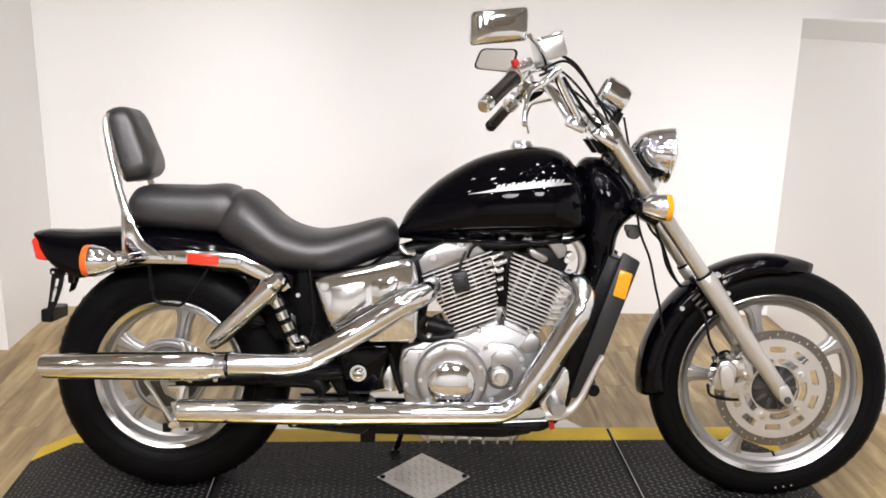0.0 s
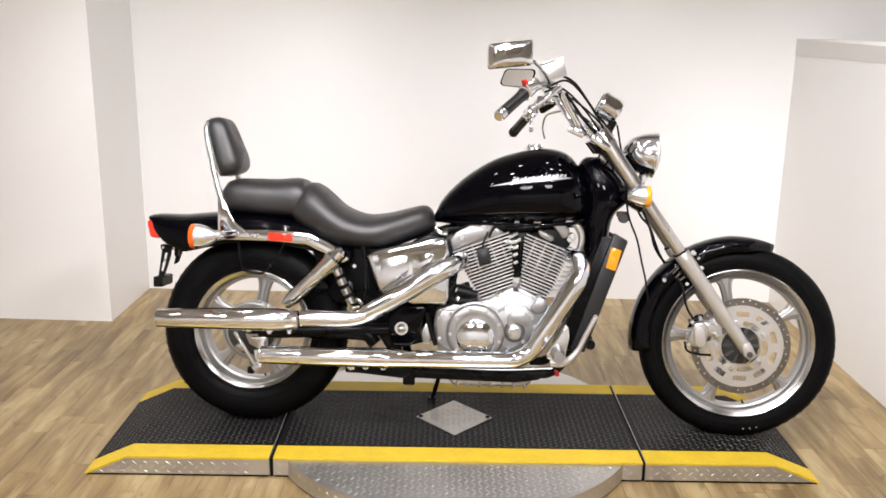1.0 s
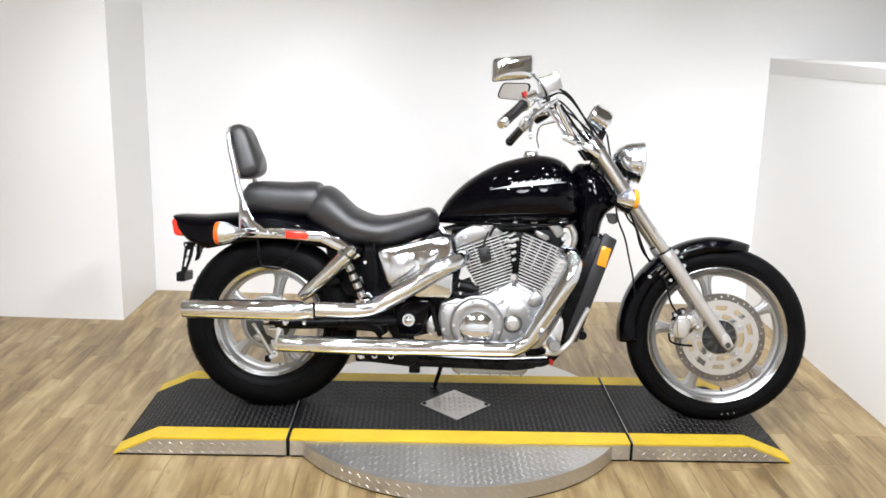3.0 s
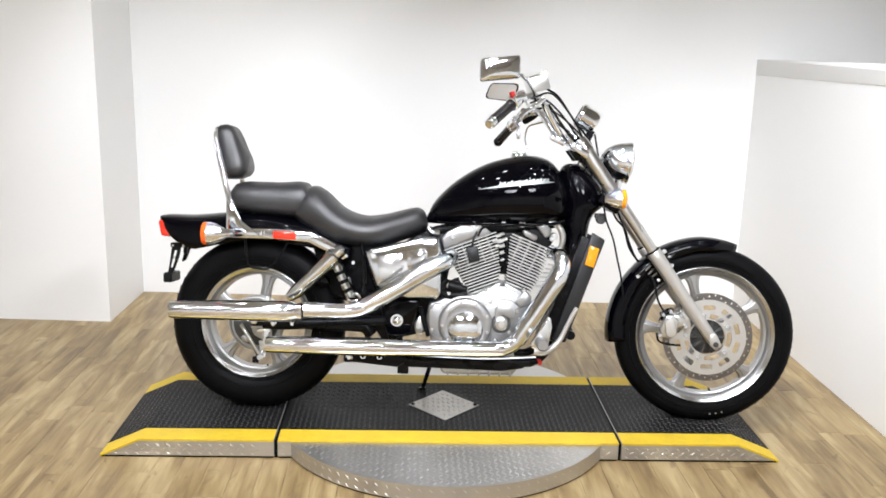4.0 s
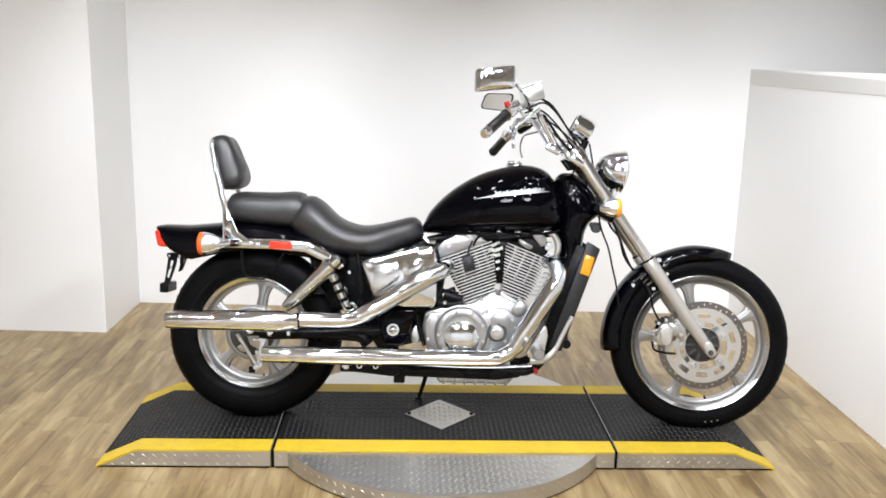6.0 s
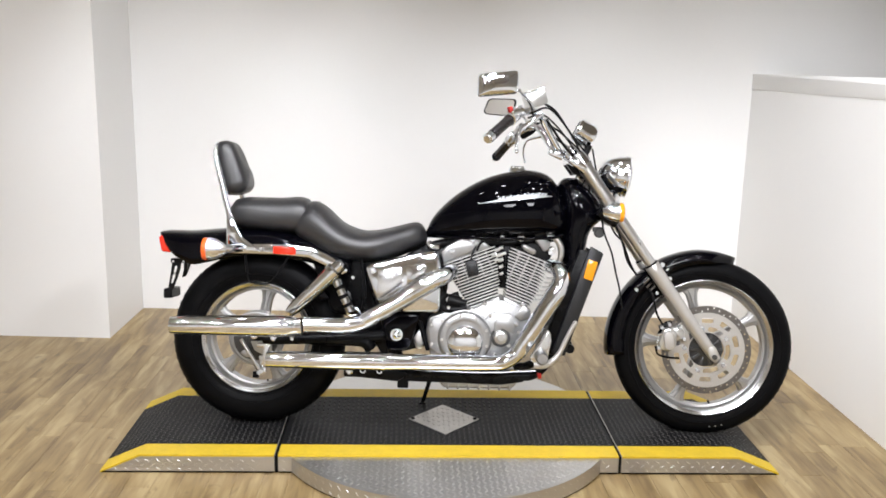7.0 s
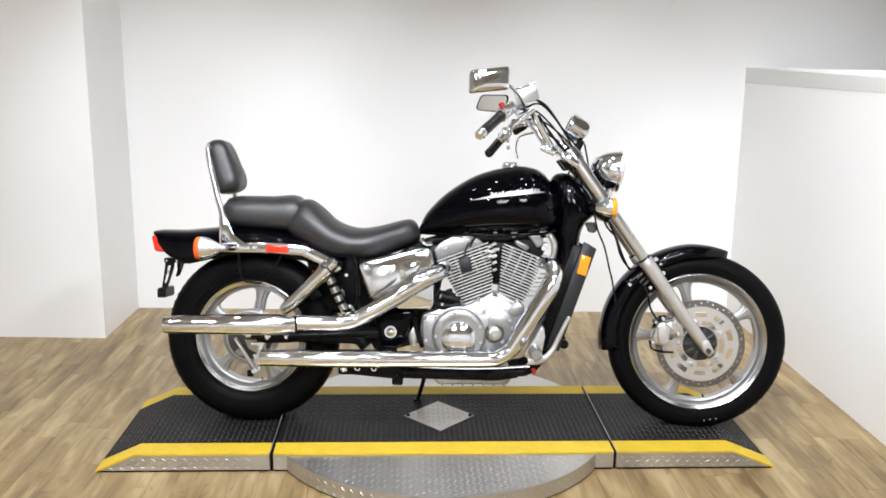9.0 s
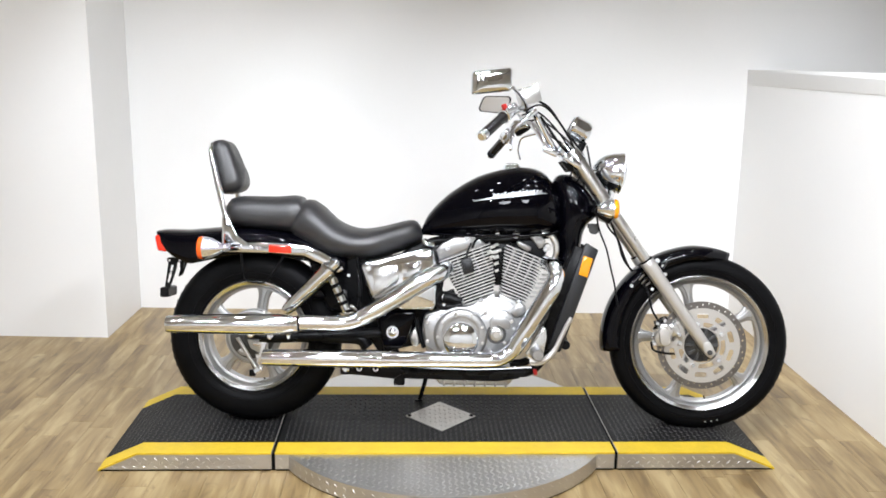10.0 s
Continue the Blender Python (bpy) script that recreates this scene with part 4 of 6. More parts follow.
def tank_y(x, z):
    """The half width of the tank at a height."""
    top, low, w = prof(TANK_TOP, x), prof(TANK_LOW, x), prof(TANK_W, x)
    mid = low + 0.42 * (top - low)
    q = min(0.999, abs((z - mid) / ((top - mid) if z > mid else (mid - low))))
    return w * (1 - q ** (2.1 if z > mid else 3.2)) ** (1 / 2.2)


def body_rings(xs, top, low, width, n=40, pu=2.1, pl=3.2, mid=0.42):
    rings = []
    for x in xs:
        t, l, w = top(x), low(x), width(x)
        m = l + mid * (t - l)
        row = []
        for k in range(n):
            a = 2 * math.pi * k / n
            c, s = math.cos(a), math.sin(a)
            p = pu if s > 0 else pl
            y = w * math.copysign(abs(c) ** (2 / 2.2), c)
            z = m + ((t - m) if s > 0 else (m - l)) * math.copysign(abs(s) ** (2 / p), s)
            row.append(Vector((x, y, z)))
        rings.append(row)
    return rings


xs = [-0.211 + 0.5275 * (0.5 - 0.5 * math.cos(math.pi * k / 30)) for k in range(31)]
tank = part("fuel_tank", loft(body_rings(xs, lambda x: prof(TANK_TOP, x), lambda x: prof(TANK_LOW, x), lambda x: prof(TANK_W, x))), BLACK, bike, "gloss black teardrop fuel tank", 50)
for s in (-1, 1):
    pts = [(x, s * (prof(TANK_W, x) * 0.93 + 0.004), prof(TANK_LOW, x) + 0.008) for x in np.linspace(-0.17, 0.285, 14)]
    part("seam_lip", tube(pts, 0.006, 10, 2), BLACK, tank)
cap = part("filler_cap", lathe([(0.034, -0.012), (0.034, 0.004), (0.030, 0.010), (0.012, 0.013), (0.0001, 0.0135)], (0.125, 0, 0.957), axis="z", seg=32), CHROME, tank, "chrome filler cap")
part("cap_lever", box(0.10, 0.15, -0.008, 0.008, 0.967, 0.975, 0.003), CHROME, cap)


def on_tank(pts, rise, back=0.004):
    """A thin plate of outline (x, z) laid on the near side of the tank."""
    bm = bmesh.new()
    a = [bm.verts.new((x, -tank_y(x, z) - rise, z)) for x, z in pts]
    b = [bm.verts.new((x, -tank_y(x, z) + back, z)) for x, z in pts]
    n = len(pts)
    h = n // 2
    for k in range(h - 1):
        bm.faces.new((a[k], a[k + 1], a[n - 2 - k], a[n - 1 - k]))
    for k in range(n):
        bm.faces.new((a[k], b[k], b[(k + 1) % n], a[(k + 1) % n]))
    return bm


lowx = np.linspace(-0.024, 0.244, 18)
blade_lo = [(x, 0.829 + 0.122 * (x + 0.024)) for x in lowx]
blade_hi = [(x, 0.8305 + 0.124 * (x + 0.024) + 0.013 * math.sin(math.pi * min(1, ((x + 0.024) / 0.268) ** 1.3))) for x in lowx]
emblem = part("emblem", on_tank(blade_lo + blade_hi[::-1], 0.0025), BADGE, tank, "silver wing-shaped emblem", 30)
for k in range(14):
    x0 = 0.046 + 0.0128 * k
    z0 = 0.8440 + 0.0016 * k
    h = (0.012, 0.014, 0.012, 0.015, 0.012, 0.014, 0.012, 0.015, 0.012, 0.014, 0.012, 0.013, 0.011, 0.009)[k]
    w = (0.0100, 0.0085, 0.0095, 0.0080, 0.0102, 0.0088)[k % 6]
    part("emblem_bar", on_tank([(x0, z0), (x0 + w * 0.5, z0 + 0.0004), (x0 + w, z0 + 0.0008), (x0 + w + 0.005, z0 + h), (x0 + w * 0.5 + 0.005, z0 + h), (x0 + 0.005, z0 + h - 0.001)], 0.0035), BADGE, emblem, smooth=30)

# neck cover, frame and radiator
def neck_ring(z, x0, x1, hy, n=32):
    out = []
    for k in range(n):
        c, s = math.cos(2 * math.pi * k / n), math.sin(2 * math.pi * k / n)
        out.append(Vector(((x0 + x1) / 2 + (x1 - x0) / 2 * math.copysign(abs(c) ** 0.88, c), hy * math.copysign(abs(s) ** 0.88, s), z)))
    return out


neck = spline([(0.935, 0.300, 0.345, 0.030), (0.924, 0.286, 0.364, 0.058), (0.90, 0.274, 0.390, 0.084), (0.85, 0.272, 0.430, 0.104), (0.79, 0.276, 0.446, 0.110), (0.755, 0.280, 0.412, 0.108), (0.72, 0.284, 0.394, 0.106), (0.675, 0.292, 0.386, 0.102), (0.62, 0.296, 0.372, 0.098), (0.56, 0.296, 0.352, 0.094), (0.52, 0.296, 0.338, 0.090)], 4)
part("neck_cover", loft([neck_ring(*q) for q in neck]), BLACK, bike, "gloss black steering-head cover", 60)
for s in (-1, 1):
    part("frame_downtube", tube([(0.36, s * 0.07, 0.72), (0.335, s * 0.085, 0.62), (0.285, s * 0.095, 0.40), (0.25, s * 0.10, 0.27), (0.20, s * 0.105, 0.212), (0.10, s * 0.105, 0.203), (-0.35, s * 0.105, 0.203)], 0.016, 14), SATIN, bike, "black frame tube")
    part("frame_toptube", tube([(0.32, s * 0.04, 0.72), (0.1, s * 0.06, 0.69), (-0.15, s * 0.06, 0.68), (-0.30, s * 0.07, 0.60), (-0.36, s * 0.115, 0.50), (-0.34, s * 0.115, 0.35), (-0.30, s * 0.105, 0.21)], 0.015, 14), SATIN, bike, "black frame tube")
rad = part("radiator", prism([(0.350, 0.676), (0.426, 0.655), (0.296, 0.285), (0.215, 0.295)], -0.130, 0.135, 0.008, 2), SATIN, bike, "black radiator with plastic side covers")
for s in (-1, 1):
    part("side_cover", prism([(0.386, 0.688), (0.433, 0.662), (0.304, 0.288), (0.256, 0.300)], s * 0.135, s * 0.152, 0.006, 2), GREYPLASTIC, rad, "black plastic radiator side cover")
    part("reflector", prism([(0.378, 0.642), (0.412, 0.631), (0.394, 0.562), (0.361, 0.573)], s * 0.150, s * 0.160, 0.003, 2), AMBER, rad, "amber side reflector")
part("radiator_bracket", join(tube([(0.33, -0.12, 0.31), (0.31, -0.125, 0.36), (0.30, -0.12, 0.40)], 0.010, 10), lathe([(0.0001, -0.15), (0.016, -0.15), (0.018, -0.14), (0.018, -0.10), (0.0001, -0.10)], (0.322, 0, 0.315), seg=16)), SATIN, rad)
part("bolt_boss", join(lathe([(0.0001, -0.012), (0.014, -0.012), (0.018, -0.008), (0.018, 0.015), (0.0001, 0.015)], (0.424, -0.085, 0.735), seg=20), box(0.400, 0.436, -0.090, -0.075, 0.738, 0.756, 0.003, 1)), DULL, bike, "grey steering stop boss")

# engine
case = part("crankcase", prism([(-0.188, 0.300), (-0.200, 0.360), (-0.192, 0.415), (-0.120, 0.440), (-0.02, 0.452), (0.020, 0.478), (0.075, 0.486), (0.150, 0.455), (0.180, 0.40), (0.165, 0.32), (0.12, 0.24), (0.03, 0.215), (-0.12, 0.215), (-0.17, 0.245)], -0.135, 0.135, 0.012, 2), CAST, bike, "silver cast engine crankcase")
part("front_cover", prism([(0.005, 0.280), (-0.005, 0.40), (0.045, 0.440), (0.105, 0.436), (0.138, 0.405), (0.140, 0.36), (0.10, 0.305), (0.06, 0.275)], -0.160, -0.13, 0.004, 2), CAST, case, "silver generator cover")
part("cover_rim", prism([(0.050, 0.330), (0.046, 0.405), (0.066, 0.424), (0.100, 0.420), (0.122, 0.398), (0.120, 0.372), (0.100, 0.372), (0.075, 0.385), (0.062, 0.372), (0.064, 0.335)], -0.1655, -0.158, 0.0025, 2), CAST, case, "raised casting rim")
part("gear_cover", prism([(-0.186, 0.305), (-0.192, 0.385), (-0.172, 0.416), (-0.13, 0.416), (-0.10, 0.38), (-0.10, 0.29), (-0.15, 0.282)], -0.148, -0.13, 0.005, 3), CAST, case)
clutch = part("clutch_cover", lathe([(0.0001, -0.170), (0.066, -0.170), (0.0665, -0.176), (0.072, -0.177), (0.086, -0.175), (0.092, -0.172), (0.0955, -0.166), (0.0965, -0.158), (0.0965, -0.150), (0.101, -0.149), (0.102, -0.146), (0.102, -0.13), (0.0001, -0.13)], (-0.058, 0, 0.345), seg=72), CAST, case, "round silver clutch cover")
cp = part("clutch_cap", lathe([(0.0001, -0.194), (0.03, -0.1925), (0.050, -0.188), (0.059, -0.184), (0.0625, -0.180), (0.0625, -0.165), (0.0001, -0.165)], (-0.057, 0, 0.330), seg=56), CHROME, clutch, "polished chrome cap")
for k in range(5):
    part("lettering_bar", box(-0.096 + 0.016 * k, -0.086 + 0.016 * k, -0.1915, -0.184, 0.285, 0.294), PLASTIC, cp, "dark plain bar")
for k in range(9):
    a = 2 * math.pi * k / 9 + 0.4
    bolt(-0.058 + 0.083 * math.cos(a), -0.1745, 0.345 + 0.083 * math.sin(a), 0.006, 0.006, BRUSHED, clutch)
filler = part("oil_filler", lathe([(0.0001, -0.188), (0.012, -0.188), (0.014, -0.182), (0.022, -0.180), (0.026, -0.172), (0.026, -0.16), (0.0001, -0.16)], (0.070, 0, 0.353), seg=28), BRUSHED, case, "round oil filler plug")
# dark ring lies on the cover and paints a recess's shade
part("filler_shade_ring", lathe([(0.027, -0.1615), (0.036, -0.1615), (0.036, -0.158), (0.027, -0.158)], (0.070, 0, 0.353), seg=36, closed=True), DULL, case, "dark ring for the recess shade round the filler plug")
for x, z in ((-0.178, 0.32), (-0.18, 0.39), (-0.14, 0.405), (0.03, 0.43), (0.125, 0.40), (0.10, 0.322), (0.135, 0.372), (0.05, 0.29)):
    bolt(x, -0.166 if x > -0.1 else -0.149, z, 0.0065, 0.006, BRUSHED, case)
part("sump", prism([(-0.15, 0.172), (-0.13, 0.150), (0.12, 0.152), (0.14, 0.175), (0.13, 0.22), (-0.14, 0.22)], -0.09, 0.09, 0.008, 2), CAST, case, "finned silver sump")
for k in range(7):
    part("sump_rib", box(-0.12 + 0.038 * k, -0.112 + 0.038 * k, -0.094, 0.094, 0.146, 0.165, 0.002, 1), CAST, case)


def cylinder(cx, cz, tilt, left, right, posts, low, block, block_mat, cover, bolts, n=17):
    """A finned cylinder with its head; left and right give the fins' ends at heights along its axis."""
    m = pose(cx, 0, cz, 0, tilt, 0)
    core = part("cylinder", join(box(-0.042, 0.042, -0.066, 0.066, -0.10, 0.10, 0.01, 2), lathe([(0.045, -0.14), (0.045, -0.09), (0.0001, -0.09), (0.0001, -0.14)], axis="z", seg=32)), SATIN, bike, "engine cylinder with black core and bright-edged fins", m=m)
    # each fin: broad faces black, narrow edges bright
    for k in range(n):
        w = -0.096 + 0.182 * k / (n - 1)
        hy = 0.086 + 0.010 * k / (n - 1)
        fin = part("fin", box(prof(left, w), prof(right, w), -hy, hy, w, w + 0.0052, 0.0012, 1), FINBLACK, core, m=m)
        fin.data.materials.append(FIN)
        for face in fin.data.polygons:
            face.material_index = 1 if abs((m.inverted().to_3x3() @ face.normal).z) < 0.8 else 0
    for u in posts:
        part("fin_post", box(u - 0.0022, u + 0.0022, -0.091, -0.06, low, 0.092), CAST, core, m=m)
    head = part("cylinder_head", prism(block, -0.088, 0.088, 0.006, 2), block_mat, bike, "cylinder head", m=m)
    part("rocker_cover", prism(cover, -0.103, 0.103, 0.0045, 3), CAST, head, "polished rocker cover", m=m)
    for u, w in bolts:
        bb = bolt(u, -0.102, w, 0.010, 0.009, CHROME, head)
        bb.data.transform(m)
    return core


rear_cyl = cylinder(-0.022, 0.556, -21, [(-0.096, -0.060), (0.078, -0.094)], [(-0.097, 0.054), (-0.038, 0.080), (0.086, 0.106)], (-0.062, -0.028, 0.034, 0.068), 0.0,
                    [(-0.086, 0.088), (0.092, 0.088), (0.074, 0.118), (0.0, 0.140), (-0.080, 0.128)], CAST, [(-0.092, 0.093), (-0.090, 0.134), (-0.062, 0.148), (0.005, 0.157), (0.058, 0.137), (0.066, 0.118), (0.020, 0.098)], ((-0.048, 0.126), (0.034, 0.138)))
front_cyl = cylinder(0.158, 0.556, 21, [(-0.096, -0.040), (0.078, -0.096), (0.086, -0.092)], [(-0.096, 0.0535), (-0.045, 0.0635), (0.044, 0.0635), (0.086, 0.0536)], (-0.055, -0.018, 0.020), -0.03,
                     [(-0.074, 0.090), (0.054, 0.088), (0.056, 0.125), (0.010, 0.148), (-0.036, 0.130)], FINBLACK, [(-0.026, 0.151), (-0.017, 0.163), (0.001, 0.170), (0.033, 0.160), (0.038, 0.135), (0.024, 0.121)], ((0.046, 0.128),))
part("head_plug", prism([(-0.063, 0.113), (-0.053, 0.121), (-0.008, 0.117), (-0.002, 0.106), (-0.011, 0.096), (-0.049, 0.101)], -0.112, -0.06, 0.005, 3), CAST, front_cyl, "silver cam tensioner plug", m=pose(0.158, 0, 0.556, 0, 21, 0))
part("spark_plug_cap", join(box(-0.022, 0.020, -0.116, -0.088, -0.028, 0.028, 0.006, 2), box(-0.014, 0.012, -0.119, -0.10, -0.018, 0.016, 0.004, 2), tube([(0.0, -0.108, 0.022), (0.010, -0.108, 0.050), (0.030, -0.102, 0.078)], 0.0038, 10)), GREYPLASTIC, rear_cyl, "dark grey spark plug cap", m=pose(-0.036, 0, 0.594, 0, -14, 0))
intake = part("intake_manifold", tube([(0.068, -0.075, 0.66), (0.070, -0.080, 0.62), (0.072, -0.080, 0.56)], 0.016, 14), SATIN, bike, "dark intake manifold with bright fittings")
for x, z, r in ((0.052, 0.664, 0.008), (0.066, 0.672, 0.007), (0.040, 0.648, 0.008), (0.060, 0.646, 0.010), (0.076, 0.652, 0.008), (0.066, 0.628, 0.009), (0.050, 0.628, 0.007), (0.068, 0.604, 0.007), (0.070, 0.578, 0.006)):
    r *= 1.25
    part("fitting", join(tube([(x - r * 0.9, -0.104, z - 0.003), (x + r * 0.9, -0.104, z + 0.003)], r * 0.62, 10), lathe([(0.0001, -0.116), (r * 0.5, -0.116), (r * 0.62, -0.110), (r * 0.62, -0.085), (0.0001, -0.085)], (x, 0, z), seg=10)), BRUSHED, intake, "bright metal fitting")
part("carburettor", box(0.02, 0.13, -0.07, 0.07, 0.52, 0.68, 0.015, 2), SATIN, bike, "dark carburettor body")
for x, z, r in ((0.070, 0.709, 0.009), (0.138, 0.709, 0.0125), (0.255, 0.667, 0.014), (-0.036, 0.704, 0.009)):
    b = part("mounting_bolt", lathe([(0.0001, -0.118), (r * 0.5, -0.118), (r * 0.55, -0.108), (r * 0.9, -0.108), (r, -0.10), (r, -0.07), (0.0001, -0.07)], (x, 0, z), seg=20), BRUSHED, bike, "metal mounting bolt")
part("engine_hanger", tube([(0.232, -0.108, 0.717, 0.007), (0.262, -0.110, 0.711, 0.011), (0.281, -0.110, 0.684, 0.012), (0.285, -0.110, 0.650, 0.011), (0.275, -0.108, 0.622, 0.008)], 0.011, 14), BRUSHED, bike, "bright curved engine hanger")
part("engine_hanger", tube([(-0.20, -0.09, 0.685), (-0.185, -0.095, 0.668), (-0.160, -0.095, 0.668)], 0.011, 12), CHROME, bike, "chrome engine hanger")
part("hose", tube([(-0.13, -0.10, 0.55), (-0.14, -0.11, 0.48), (-0.12, -0.11, 0.45), (-0.06, -0.11, 0.448)], 0.011, 12), PLASTIC, bike, "black rubber hose")
part("hose", tube([(-0.10, -0.09, 0.50), (-0.085, -0.10, 0.47), (-0.055, -0.10, 0.462)], 0.016, 12), PLASTIC, bike, "black rubber hose")
part("wire", tube([(-0.142, -0.12, 0.57), (-0.148, -0.12, 0.50), (-0.146, -0.12, 0.455)], 0.004, 8), PLASTIC, bike, "thin black wire")
part("centre_box", prism([(-0.63, 0.62), (-0.30, 0.62), (-0.24, 0.66), (-0.12, 0.67), (-0.14, 0.45), (-0.20, 0.30), (-0.36, 0.26), (-0.44, 0.39), (-0.55, 0.42), (-0.60, 0.52)], -0.085, 0.085, 0.015, 2), SATIN, bike, "black battery and air box")

# exhausts
YE = -0.196
up = part("exhaust_pipe", tube([(-0.623, -0.249, 0.391, 0.0280), (-0.552, -0.247, 0.391, 0.0280), (-0.469, -0.245, 0.392, 0.0280), (-0.411, -0.239, 0.407, 0.0280), (-0.357, -0.233, 0.438, 0.0280), (-0.278, -0.225, 0.485, 0.0282), (-0.175, -0.206, 0.548, 0.0290), (-0.135, -0.190, 0.570, 0.0290), (-0.118, -0.156, 0.582, 0.0270), (-0.110, -0.116, 0.585, 0.0250)], 0.0285, 28, 6), CHROME, bike, "chrome upper exhaust pipe", 60)
part("heat_shield", tube([(-0.416, -0.243, 0.411, 0.0275), (-0.357, -0.237, 0.442, 0.0305), (-0.278, -0.229, 0.490, 0.0315), (-0.180, -0.211, 0.550, 0.0320), (-0.150, -0.200, 0.566, 0.0290)], 0.031, 28, 6), CHROME, up, "chrome heat shield", 60)
muf = part("muffler", tube([(-1.084, -0.280, 0.382, 0.0240), (-1.083, -0.280, 0.382, 0.0285), (-1.079, -0.280, 0.382, 0.0295), (-0.988, -0.273, 0.383, 0.0330), (-0.887, -0.266, 0.384, 0.0355), (-0.794, -0.260, 0.384, 0.0368), (-0.712, -0.254, 0.385, 0.0372), (-0.698, -0.253, 0.385, 0.0370), (-0.692, -0.253, 0.385, 0.0362), (-0.655, -0.250, 0.385, 0.0318), (-0.651, -0.250, 0.385, 0.0300), (-0.637, -0.250, 0.386, 0.0288)], 0.033, 32, 4, False), CHROME, bike, "chrome muffler", 50)
part("tip_bore", tube([(-1.0850, -0.280, 0.3820), (-1.0420, -0.277, 0.3830)], 0.0215, 24), EDGE, muf, "dark muffler outlet")
part("clamp_band", tube([(-0.6430, -0.250, 0.3850), (-0.6310, -0.250, 0.3860)], 0.0305, 28), CHROME, muf)
lowp = part("exhaust_pipe", tube([(-0.327, -0.234, 0.264, 0.0295), (-0.248, -0.229, 0.265, 0.0287), (0.029, -0.210, 0.266, 0.0285), (0.085, -0.202, 0.273, 0.0285), (0.130, YE, 0.305, 0.029), (0.165, YE, 0.362, 0.0295), (0.222, YE, 0.455, 0.0300), (0.268, YE, 0.535, 0.0300), (0.280, YE + 0.005, 0.572, 0.0295), (0.268, YE + 0.03, 0.602, 0.028), (0.245, YE + 0.07, 0.612, 0.026)], 0.0285, 28, 6), CHROME, bike, "chrome lower exhaust pipe", 60)
part("heat_shield", tube([(0.128, YE - 0.005, 0.30, 0.0285), (0.165, YE - 0.005, 0.362, 0.0325), (0.222, YE - 0.005, 0.455, 0.033), (0.264, YE - 0.004, 0.525, 0.0325), (0.276, YE - 0.002, 0.555, 0.029)], 0.031, 28, 6), CHROME, lowp, "chrome heat shield", 60)
mufl = part("muffler", tube([(-0.756, -0.240, 0.265, 0.0250), (-0.754, -0.240, 0.265, 0.0285), (-0.747, -0.240, 0.265, 0.0292), (-0.436, -0.236, 0.266, 0.0328), (-0.362, -0.234, 0.266, 0.0328), (-0.298, -0.232, 0.265, 0.0295)], 0.033, 32, 4, False), CHROME, bike, "chrome lower muffler", 50)
part("tip_bore", tube([(-0.7562, -0.240, 0.2655), (-0.7115, -0.239, 0.2654)], 0.021, 24), EDGE, mufl, "dark muffler outlet")
part("clamp_band", tube([(-0.3489, -0.234, 0.2655), (-0.3350, -0.234, 0.2655)], 0.0337, 28), CHROME, mufl)
part("collector_pipe", tube([(-0.62, -0.12, 0.325), (-0.47, -0.12, 0.325), (-0.42, -0.12, 0.318), (-0.395, -0.12, 0.29)], 0.024, 16), SATIN, bike, "black exhaust cross pipe")

# side cover, shocks and swingarm
sc = part("side_cover", prism([(-0.425, 0.592), (-0.400, 0.608), (-0.20, 0.655), (-0.165, 0.655), (-0.150, 0.60), (-0.148, 0.452), (-0.165, 0.436), (-0.27, 0.432), (-0.37, 0.462), (-0.388, 0.49)], -0.158, -0.11, 0.012, 3), CHROME, bike, "chrome side cover")
part("recess", prism([(-0.376, 0.580), (-0.300, 0.596), (-0.290, 0.592), (-0.284, 0.545), (-0.294, 0.524), (-0.378, 0.474)], -0.1630, -0.150, 0.002, 2), SOFTCHROME, sc, "flat polished inner panel", m=pose(-0.33, -0.16, 0, 0, 0, 1) @ pose(0.33, 0.16, 0))
part("recess_end", prism([(-0.276, 0.597), (-0.215, 0.612), (-0.200, 0.600), (-0.212, 0.556), (-0.270, 0.530)], -0.1630, -0.150, 0.003, 2), CHROME, sc, "polished inner panel end", m=pose(-0.24, -0.16, 0, 0, 0, -7) @ pose(0.24, 0.16, 0))
bolt(-0.395, -0.158, 0.582, 0.012, 0.007, CHROME, sc)
